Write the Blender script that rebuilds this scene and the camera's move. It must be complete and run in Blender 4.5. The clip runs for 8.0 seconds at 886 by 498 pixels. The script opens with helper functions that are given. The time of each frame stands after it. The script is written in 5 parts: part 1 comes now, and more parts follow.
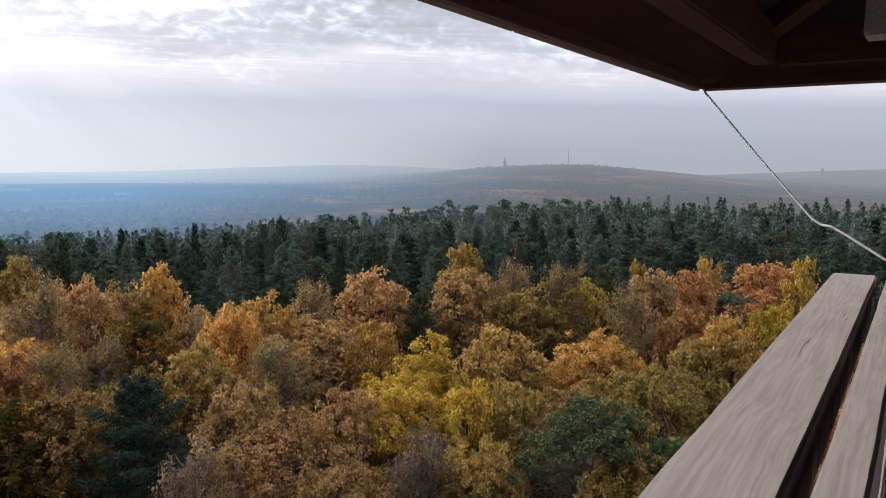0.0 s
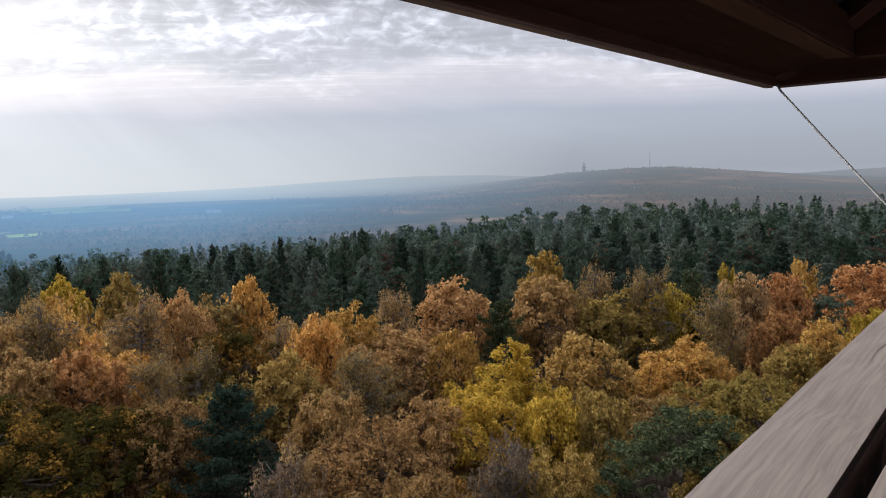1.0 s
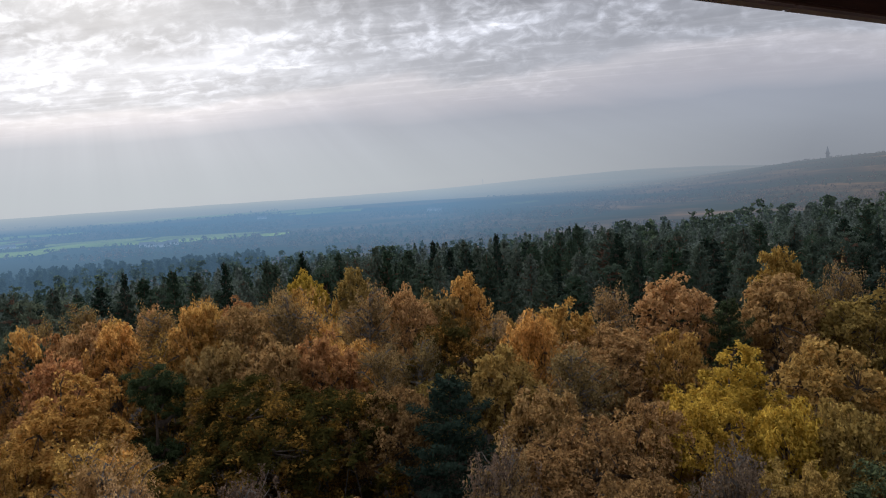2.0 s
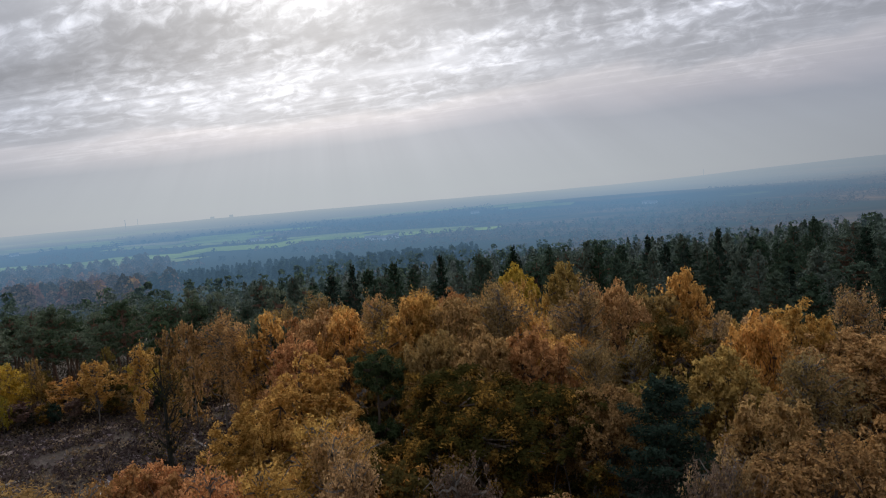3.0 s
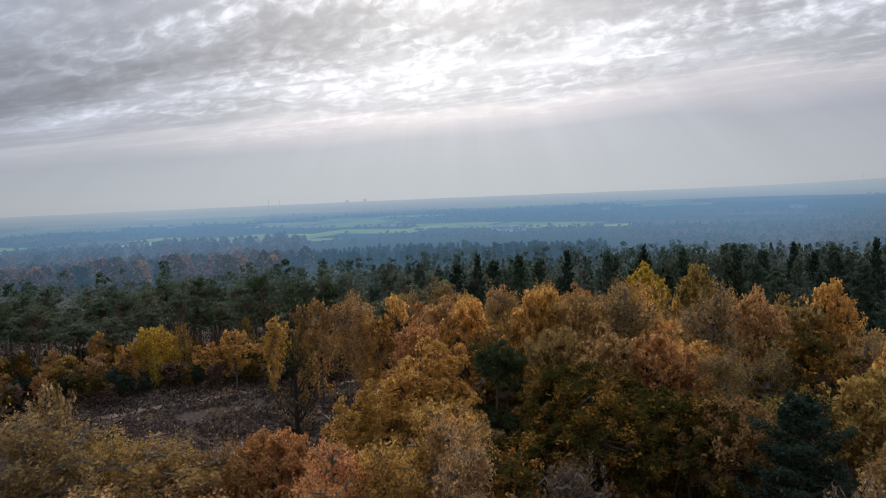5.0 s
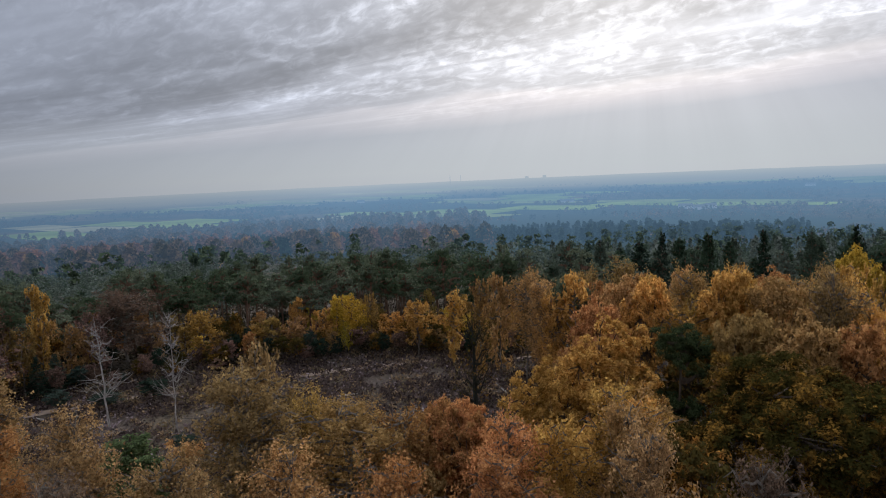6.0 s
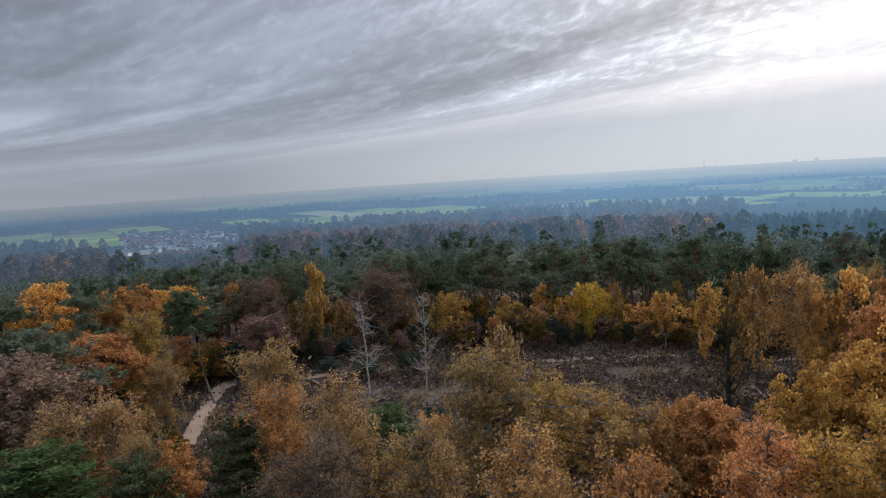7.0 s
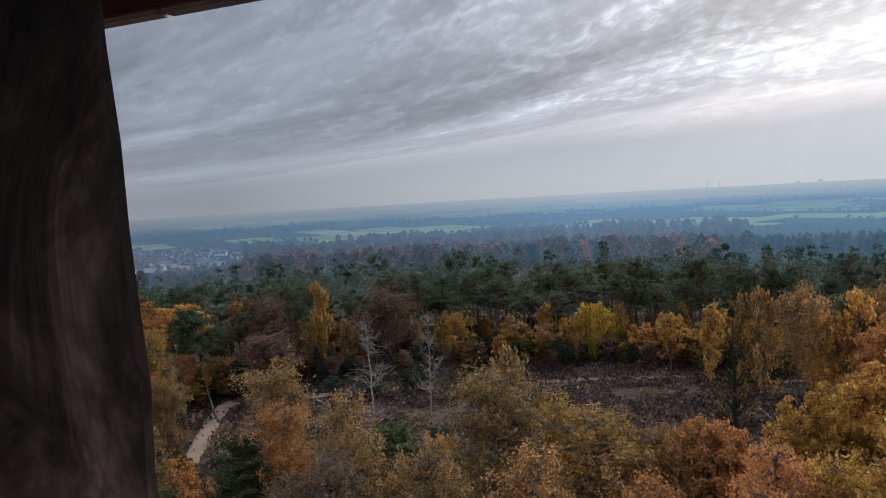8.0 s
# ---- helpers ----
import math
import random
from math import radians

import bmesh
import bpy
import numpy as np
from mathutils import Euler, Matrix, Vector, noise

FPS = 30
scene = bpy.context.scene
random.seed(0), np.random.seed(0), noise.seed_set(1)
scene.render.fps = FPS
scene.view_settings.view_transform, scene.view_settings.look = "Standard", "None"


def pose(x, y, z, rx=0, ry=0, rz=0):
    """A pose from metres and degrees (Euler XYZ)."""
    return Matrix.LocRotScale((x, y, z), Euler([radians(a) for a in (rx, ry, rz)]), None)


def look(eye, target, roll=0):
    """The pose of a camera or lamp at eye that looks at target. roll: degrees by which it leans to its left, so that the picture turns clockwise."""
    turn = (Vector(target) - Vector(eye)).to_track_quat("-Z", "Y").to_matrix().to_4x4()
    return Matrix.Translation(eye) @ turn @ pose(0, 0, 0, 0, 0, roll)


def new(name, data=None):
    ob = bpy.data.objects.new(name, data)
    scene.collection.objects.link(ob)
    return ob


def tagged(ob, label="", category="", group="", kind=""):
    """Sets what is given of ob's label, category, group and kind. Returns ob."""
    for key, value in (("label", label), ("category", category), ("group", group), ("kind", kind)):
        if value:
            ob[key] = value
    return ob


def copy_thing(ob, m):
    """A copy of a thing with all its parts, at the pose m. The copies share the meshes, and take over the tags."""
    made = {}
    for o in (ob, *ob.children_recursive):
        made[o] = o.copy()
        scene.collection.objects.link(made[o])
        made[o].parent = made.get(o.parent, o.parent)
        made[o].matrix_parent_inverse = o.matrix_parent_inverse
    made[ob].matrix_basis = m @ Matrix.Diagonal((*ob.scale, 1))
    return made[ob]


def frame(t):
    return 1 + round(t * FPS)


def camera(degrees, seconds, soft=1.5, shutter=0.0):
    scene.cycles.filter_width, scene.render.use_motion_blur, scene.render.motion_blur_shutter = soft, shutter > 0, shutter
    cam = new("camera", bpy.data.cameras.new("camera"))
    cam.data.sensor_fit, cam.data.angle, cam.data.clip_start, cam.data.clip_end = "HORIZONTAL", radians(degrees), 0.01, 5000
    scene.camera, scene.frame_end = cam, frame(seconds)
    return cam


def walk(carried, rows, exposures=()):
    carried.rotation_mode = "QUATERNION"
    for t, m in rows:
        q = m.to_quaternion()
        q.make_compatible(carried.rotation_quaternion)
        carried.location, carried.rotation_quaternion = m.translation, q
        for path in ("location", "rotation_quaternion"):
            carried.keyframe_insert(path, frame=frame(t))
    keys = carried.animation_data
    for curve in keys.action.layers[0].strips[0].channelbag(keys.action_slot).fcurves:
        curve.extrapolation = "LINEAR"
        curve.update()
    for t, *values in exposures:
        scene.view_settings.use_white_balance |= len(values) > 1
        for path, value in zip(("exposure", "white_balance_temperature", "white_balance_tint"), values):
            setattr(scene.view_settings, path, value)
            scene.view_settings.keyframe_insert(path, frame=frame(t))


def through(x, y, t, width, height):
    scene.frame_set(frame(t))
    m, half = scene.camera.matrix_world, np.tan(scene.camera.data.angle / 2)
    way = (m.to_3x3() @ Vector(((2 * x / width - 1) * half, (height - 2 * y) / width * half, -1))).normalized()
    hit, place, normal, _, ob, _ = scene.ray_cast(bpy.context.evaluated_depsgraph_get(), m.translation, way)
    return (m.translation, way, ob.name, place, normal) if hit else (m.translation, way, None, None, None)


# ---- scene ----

# ---- camera and its walk ----
cam = camera(64.1, 8.0, soft=1.05, shutter=0.0)

TURN = -34.0                      # azimuth of the rail, degrees left of the y axis
EYE = Vector((0.0, 0.0, 28.0))
ALONG = Vector((-math.sin(radians(TURN)), math.cos(radians(TURN)), 0))
OUT = Vector((-math.sin(radians(TURN + 90)), math.cos(radians(TURN + 90)), 0))


def place(s, n, z):
    """A point of the tower: s along the rail, n outwards over it, z above the first eye."""
    return EYE + ALONG * s + OUT * n + Vector((0, 0, z))


# seconds, s, n, z, yaw, pitch, roll
PATH = [
    (0.0, 0.00, 0.000, 0.000, 0.00, -6.88, 0.47),
    (0.3, 0.00, -0.022, 0.002, -0.12, -6.74, 0.12),
    (0.5, 0.00, -0.035, 0.003, 0.14, -6.55, -0.30),
    (0.6, 0.00, -0.043, 0.004, 0.74, -6.42, -0.80),
    (1.0, 0.01, -0.065, 0.006, 6.47, -6.11, -1.60),
    (1.5, 0.03, -0.065, 0.006, 14.96, -5.86, -2.49),
    (2.0, 0.08, -0.080, 0.004, 23.83, -5.64, -3.56),
    (2.2, 0.10, -0.075, 0.002, 27.63, -5.31, -4.25),
    (3.3, 0.12, 0.000, 0.000, 42.84, -5.07, -4.87),
    (3.5, 0.12, 0.005, 0.000, 43.04, -5.21, -5.04),
    (4.0, 0.11, 0.010, 0.000, 44.00, -5.09, -4.66),
    (4.2, 0.10, 0.015, 0.000, 45.32, -4.98, -4.10),
    (5.5, 0.02, 0.040, -0.010, 56.72, -5.54, -2.05),
    (6.0, -0.06, 0.065, -0.018, 65.57, -6.30, -2.58),
    (6.5, -0.14, 0.075, -0.025, 76.35, -6.37, -3.18),
    (7.0, -0.20, 0.080, -0.030, 85.24, -6.29, -3.52),
    (7.5, -0.26, 0.055, -0.030, 88.45, -6.20, -3.74),
    (7.8, -0.29, -0.040, -0.024, 86.80, -5.20, -3.45),
    (8.0, -0.30, -0.120, -0.020, 85.43, -4.69, -3.27),
]
walk(cam, [(t, Matrix.Translation(place(s, n, z)) @ pose(0, 0, 0, 90 + p, 0, y) @ pose(0, 0, 0, 0, 0, r)) for t, s, n, z, y, p, r in PATH],
     exposures=[(0.0, 0.56), (0.6, 0.52), (1.0, 0.4), (1.5, 0.2), (2.0, -0.12), (3.4, -0.28), (4.1, -0.1), (5.5, -0.13), (6.5, -0.02), (7.0, 0.20), (7.6, 0.27), (8.0, -0.02)])

# ---- sky and sun ----
SUN_AZ, SUN_EL = 49.5, 24.5
SUN_DIR = Vector((-math.sin(radians(SUN_AZ)) * math.cos(radians(SUN_EL)), math.cos(radians(SUN_AZ)) * math.cos(radians(SUN_EL)), math.sin(radians(SUN_EL))))
sun = new("sun", bpy.data.lights.new("sun", "SUN"))
sun.data.energy, sun.data.angle, sun.data.color = 2.4, radians(12), (1.0, 0.93, 0.82)
sun.matrix_world = look(SUN_DIR * 100 + EYE, EYE)


class Nodes:
    """Short hand for wiring a node tree."""

    def __init__(self, tree):
        self.tree = tree
        tree.nodes.clear()

    def add(self, kind, sockets=(), **props):
        node = self.tree.nodes.new(kind)
        if "operation" in props:
            node.operation = props["operation"]
        if "use_clamp" in props:
            node.use_clamp = props["use_clamp"]
        if "data_type" in props:
            node.data_type, node.blend_type = props["data_type"], props["blend_type"]
        if "rotation_type" in props:
            node.rotation_type = props["rotation_type"]
        if "sky_type" in props:
            node.sky_type, node.sun_disc = props["sky_type"], props["sun_disc"]
            node.sun_elevation, node.sun_rotation = props["sun_elevation"], props["sun_rotation"]
            node.air_density, node.dust_density = props["air_density"], props["dust_density"]
        for key, value in dict(sockets).items():
            if isinstance(value, bpy.types.NodeSocket):
                self.tree.links.new(value, node.inputs[key])
            else:
                node.inputs[key].default_value = value
        return node

    def math(self, op, a, b=0.0, c=0.0, clamp=False):
        return self.add("ShaderNodeMath", {0: a, 1: b, 2: c}, operation=op, use_clamp=clamp).outputs[0]

    def vec(self, op, a, b=(0, 0, 0)):
        return self.add("ShaderNodeVectorMath", {0: a, 1: b}, operation=op)

    def noise(self, vector, scale, detail=4.0, rough=0.55, distortion=0.0):
        return self.add("ShaderNodeTexNoise", {"Vector": vector, "Scale": scale, "Detail": detail, "Roughness": rough, "Distortion": distortion}).outputs["Fac"]

    def ramp(self, fac, stops, mode="LINEAR"):
        node = self.add("ShaderNodeValToRGB", {"Fac": fac})
        node.color_ramp.interpolation = mode
        el = node.color_ramp.elements
        while len(el) < len(stops):
            el.new(0.5)
        for e, (p, c) in zip(el, stops):
            e.position = p
            e.color = (*c, 1) if len(c) == 3 else c
        return node.outputs["Color"]

    def mix(self, fac, a, b, blend="MIX"):
        node = self.add("ShaderNodeMix", {}, data_type="RGBA", blend_type=blend)
        for socket, value in ((node.inputs[0], fac), (node.inputs[6], a), (node.inputs[7], b)):
            if isinstance(value, bpy.types.NodeSocket):
                self.tree.links.new(value, socket)
            else:
                socket.default_value = (*value, 1) if isinstance(value, tuple) and len(value) == 3 else value
        return node.outputs[2]


def grey(v):
    return (v, v, v)


world = bpy.data.worlds.new("sky")
scene.world = world
world.use_nodes = True
n = Nodes(world.node_tree)
way = n.vec("NORMALIZE", n.add("ShaderNodeTexCoord").outputs["Generated"]).outputs[0]
sky = n.add("ShaderNodeTexSky", sky_type="NISHITA", sun_disc=False, sun_elevation=radians(SUN_EL), sun_rotation=radians(-SUN_AZ), air_density=1.0, dust_density=2.5)
clear = n.mix(1.0, sky.outputs[0], grey(0.07), "MULTIPLY")
sep = n.add("ShaderNodeSeparateXYZ", {0: way})
up = n.math("MAXIMUM", sep.outputs[2], 0.0)
# the cloud sheet is a plane overhead; its streaks run towards azimuth 102
BAND = 12.0
ahead = n.vec("DOT_PRODUCT", way, (-math.sin(radians(BAND)), math.cos(radians(BAND)), 0)).outputs["Value"]
aside = n.vec("DOT_PRODUCT", way, (math.cos(radians(BAND)), math.sin(radians(BAND)), 0)).outputs["Value"]
rise = n.math("ADD", up, 0.012)
v = n.math("DIVIDE", n.math("MULTIPLY", n.math("ADD", ahead, n.math("SQRT", n.math("MULTIPLY_ADD", ahead, ahead, 0.40))), 0.5), rise)
turn = n.math("ARCTAN2", aside, ahead)
deep = n.math("LOGARITHM", v, math.e)


def drift(across, upright, seed, scale=1.0, detail=4.0, rough=0.55, bend=0.2):
    """Noise that follows the streaks of the sheet."""
    at = n.add("ShaderNodeCombineXYZ", {0: n.math("MULTIPLY", turn, across), 1: n.math("MULTIPLY", deep, upright), 2: seed}).outputs[0]
    return n.noise(at, scale, detail, rough, bend)


band = n.math("MULTIPLY", v, n.math("MULTIPLY_ADD", drift(2.2, 1.0, 4.0, 1.0, 4.0), 0.7, 0.65))
# how bright the sheet is, streak after streak
tone = n.ramp(n.math("DIVIDE", band, 16.0, clamp=True), [
    (0.00, grey(0.30)), (0.06, grey(0.30)), (0.09, grey(0.36)), (0.125, grey(0.46)), (0.17, grey(0.39)), (0.24, grey(0.35)),
    (0.27, grey(0.40)), (0.32, grey(0.58)), (0.365, grey(0.54)), (0.42, grey(0.51)), (0.45, (0.65, 0.62, 0.60)),
    (0.52, (0.56, 0.54, 0.54)), (0.68, (0.42, 0.44, 0.465)), (1.0, (0.44, 0.465, 0.49))])
# mottled altocumulus, finer where the sheet is thin
cells = drift(36.0, 14.0, 1.0, 1.0, 4.0, 0.58, 0.45)
broad = drift(5.0, 3.4, 2.0, 1.0, 5.0, 0.60, 0.5)
thin = n.ramp(broad, [(0.36, grey(0.18)), (0.56, grey(1.0))])
mottle = n.mix(thin, grey(1.0), n.ramp(cells, [(0.32, grey(0.78)), (0.46, grey(0.93)), (0.58, grey(1.28)), (0.70, grey(1.65))]))
streak = n.ramp(broad, [(0.30, grey(0.80)), (0.48, grey(0.93)), (0.66, grey(1.22))])
leftward = n.vec("DOT_PRODUCT", way, (-math.sin(radians(118)), math.cos(radians(118)), 0)).outputs["Value"]
low = n.ramp(n.math("DIVIDE", band, 16.0, clamp=True), [(0.0, grey(1.0)), (0.36, grey(0.9)), (0.45, grey(0.25)), (0.58, grey(0.0))])
low = n.math("MULTIPLY", low, n.ramp(leftward, [(0.55, grey(1.0)), (0.95, grey(0.24))]))
patch = n.mix(low, grey(1.0), n.mix(1.0, mottle, streak, "MULTIPLY"))
cloud = n.mix(1.0, tone, patch, "MULTIPLY")
# heavier and thinner masses of the sheet
mass = n.ramp(drift(3.0, 2.6, 13.0, 1.0, 3.0, 0.5, 0.8), [(0.34, grey(0.80)), (0.50, grey(0.98)), (0.66, grey(1.26))])
above = n.ramp(n.math("DIVIDE", band, 16.0, clamp=True), [(0.0, grey(1.0)), (0.34, grey(0.9)), (0.48, grey(0.0))])
cloud = n.mix(above, cloud, n.mix(1.0, cloud, mass, "MULTIPLY"))
# an overcast dome is brightest overhead
dome = n.math("MULTIPLY_ADD", n.ramp(up, [(0.34, grey(0)), (0.85, grey(1))], "EASE"), 3.1, 1.0)
cloud = n.vec("SCALE", cloud)
cloud.inputs["Scale"].default_value = 1.0
n.tree.links.new(dome, cloud.inputs["Scale"])
cloud = cloud.outputs[0]
# the sun behind the sheet
near_sun = n.math("MAXIMUM", n.vec("DOT_PRODUCT", way, tuple(SUN_DIR)).outputs["Value"], 0.0)
glow = n.math("ADD", n.math("MULTIPLY", n.math("POWER", near_sun, 11.0), 0.9), n.math("ADD", n.math("MULTIPLY", n.math("POWER", near_sun, 55.0), 1.7), n.math("MULTIPLY", n.math("POWER", near_sun, 170.0), 4.0)))
lit = n.mix(1.0, cloud, n.add("ShaderNodeCombineColor", {0: n.math("ADD", glow, 0.865), 1: n.math("ADD", n.math("MULTIPLY", glow, 1.0), 0.90), 2: n.math("ADD", n.math("MULTIPLY", glow, 1.0), 1.03)}).outputs[0], "MULTIPLY")
lit = n.mix(n.ramp(leftward, [(0.55, grey(0.0)), (0.95, grey(1.0))]), lit, n.mix(1.0, lit, (0.84, 0.90, 0.985), "MULTIPLY"))
# thin bright wisps drawn out along the streaks
wisp = n.ramp(drift(4.0, 20.0, 9.0, 1.0, 5.0, 0.62, 0.8), [(0.52, grey(0.0)), (0.66, grey(1.0))])
where = n.ramp(n.math("DIVIDE", band, 16.0, clamp=True), [(0.20, grey(0.0)), (0.29, grey(1.0)), (0.46, grey(0.8)), (0.58, grey(0.0))])
lit = n.mix(n.math("MULTIPLY", wisp, n.math("MULTIPLY", where, 0.45)), lit, n.mix(1.0, lit, (1.38, 1.36, 1.34), "MULTIPLY"))
whole = n.mix(0.95, clear, lit)
# mist on the horizon
mist = n.ramp(n.math("ABSOLUTE", sep.outputs[2]), [(0.0, grey(1)), (0.03, grey(0.75)), (0.09, grey(0.0))])
fog = n.mix(n.ramp(near_sun, [(0.55, grey(0)), (1.0, grey(1))]), (0.28, 0.305, 0.35), (0.66, 0.70, 0.73))
whole = n.mix(mist, whole, fog)
# faint beams fan out below the sun
right = Vector((math.cos(radians(SUN_AZ)), math.sin(radians(SUN_AZ)), 0))
swing = n.math("ARCTAN2", n.vec("DOT_PRODUCT", way, tuple(right)).outputs["Value"], n.math("SUBTRACT", SUN_DIR.z, sep.outputs[2]))
beam_at = n.add("ShaderNodeCombineXYZ", {0: n.math("MULTIPLY", swing, 6.5), 1: 0.0, 2: 7.0}).outputs[0]
beams = n.math("MULTIPLY_ADD", n.noise(beam_at, 1.0, 4.0, 0.6), 0.26, 0.87)
below = n.ramp(n.math("MULTIPLY_ADD", sep.outputs[2], 2.0, 0.0, True), [(0.0, grey(0.3)), (0.12, grey(1.0)), (0.26, grey(1.0)), (0.42, grey(0.0))])
whole = n.mix(below, whole, n.mix(1.0, whole, n.add("ShaderNodeCombineColor", {0: beams, 1: beams, 2: beams}).outputs[0], "MULTIPLY"))
n.add("ShaderNodeOutputWorld", {0: n.add("ShaderNodeBackground", {0: whole, 1: 1.0}).outputs[0]})

# ---- materials ----
AIR = 2500.0          # metres over which the painted haze covers 63 per cent of the distance


def material(name):
    m = bpy.data.materials.new(name)
    m.use_nodes = True
    return m, Nodes(m.node_tree)


def finish(n, shader):
    n.add("ShaderNodeOutputMaterial", {0: shader})


def bump(n, height, strength, distance=0.02):
    return n.add("ShaderNodeBump", {"Height": height, "Strength": strength, "Distance": distance}).outputs[0]


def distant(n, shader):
    """Painted haze before the far backdrop of plain and hills: emission growing with distance."""
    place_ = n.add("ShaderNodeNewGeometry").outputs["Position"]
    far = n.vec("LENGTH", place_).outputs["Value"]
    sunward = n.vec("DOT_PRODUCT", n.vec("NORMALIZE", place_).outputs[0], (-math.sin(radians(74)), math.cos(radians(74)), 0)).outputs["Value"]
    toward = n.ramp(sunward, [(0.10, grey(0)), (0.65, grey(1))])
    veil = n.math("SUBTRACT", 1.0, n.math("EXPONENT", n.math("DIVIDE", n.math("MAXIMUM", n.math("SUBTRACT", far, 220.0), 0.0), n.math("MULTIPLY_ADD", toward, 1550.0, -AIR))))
    # the painted haze is dimmed towards the left, away from the sun
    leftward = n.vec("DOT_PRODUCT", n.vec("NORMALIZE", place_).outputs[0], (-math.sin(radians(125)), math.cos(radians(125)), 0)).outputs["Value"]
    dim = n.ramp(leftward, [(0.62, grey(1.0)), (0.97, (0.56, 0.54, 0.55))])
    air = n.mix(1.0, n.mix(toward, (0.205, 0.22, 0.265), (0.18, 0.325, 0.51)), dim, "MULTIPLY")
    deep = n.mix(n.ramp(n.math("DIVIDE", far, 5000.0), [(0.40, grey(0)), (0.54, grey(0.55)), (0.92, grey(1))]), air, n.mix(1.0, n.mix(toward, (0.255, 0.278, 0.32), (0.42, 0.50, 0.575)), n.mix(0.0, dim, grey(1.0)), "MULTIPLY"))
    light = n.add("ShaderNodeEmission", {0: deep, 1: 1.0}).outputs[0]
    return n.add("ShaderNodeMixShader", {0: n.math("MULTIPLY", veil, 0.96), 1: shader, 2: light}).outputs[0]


def leaf(name, dark, mid, light, through=0.35, far=False, crowns=0.0, second=None, needles=False):
    """Foliage: hue by clump and by tree, thin enough to let light through."""
    if mid[0] > mid[1]:
        dark, mid, light = ((r, g, bl * 1.15 + 0.003) for r, g, bl in (dark, mid, light))
    if needles:     # sprays of needles differ little among themselves
        dark, light = (tuple(0.35 * a + 0.65 * b for a, b in zip(c, mid)) for c in (dark, light))
    m, n = material(name)
    geo = n.add("ShaderNodeNewGeometry")
    tree = n.add("ShaderNodeObjectInfo").outputs["Random"]
    tone = n.ramp(geo.outputs["Random Per Island"], [(0.0, tuple(0.7 * c for c in dark)), (0.5, mid), (1.0, tuple(min(0.8, 1.2 * c) for c in light))])
    patch = n.noise(geo.outputs["Position"], 0.55 if not far else 0.02, 3.0)
    tone = n.mix(n.ramp(patch, [(0.35, grey(0.0)), (0.7, grey(0.4))]), tone, mid)
    if crowns:      # one tree darker than the next
        each = n.add("ShaderNodeTexVoronoi", {"Vector": n.vec("MULTIPLY", geo.outputs["Position"], (crowns, crowns, 0)).outputs[0], "Scale": 1.6}).outputs["Color"]
        tree = n.add("ShaderNodeSeparateColor", {0: each}).outputs[0]
    if second:      # boughs that have turned less than the rest
        bough = n.noise(geo.outputs["Position"], 0.42, 2.0)
        tone = n.mix(n.ramp(bough, [(0.43, grey(0.0)), (0.52, grey(0.9))]), tone, second)
    if crowns:
        tree = n.math("MULTIPLY_ADD", tree, 1.7, -0.45)
    if needles:     # stands of mixed age differ more
        tree = n.math("MULTIPLY_ADD", tree, 1.6, -0.4)
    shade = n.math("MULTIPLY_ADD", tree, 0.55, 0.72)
    tone = n.mix(1.0, tone, n.add("ShaderNodeCombineColor", {0: shade, 1: n.math("MULTIPLY_ADD", tree, 0.42, 0.79), 2: shade}).outputs[0], "MULTIPLY")
    shader = n.add("ShaderNodeMixShader", {0: through, 1: n.add("ShaderNodeBsdfDiffuse", {0: tone}).outputs[0], 2: n.add("ShaderNodeBsdfTranslucent", {0: tone}).outputs[0]}).outputs[0]
    # far foliage gets the painted haze mixed in
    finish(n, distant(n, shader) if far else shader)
    return m


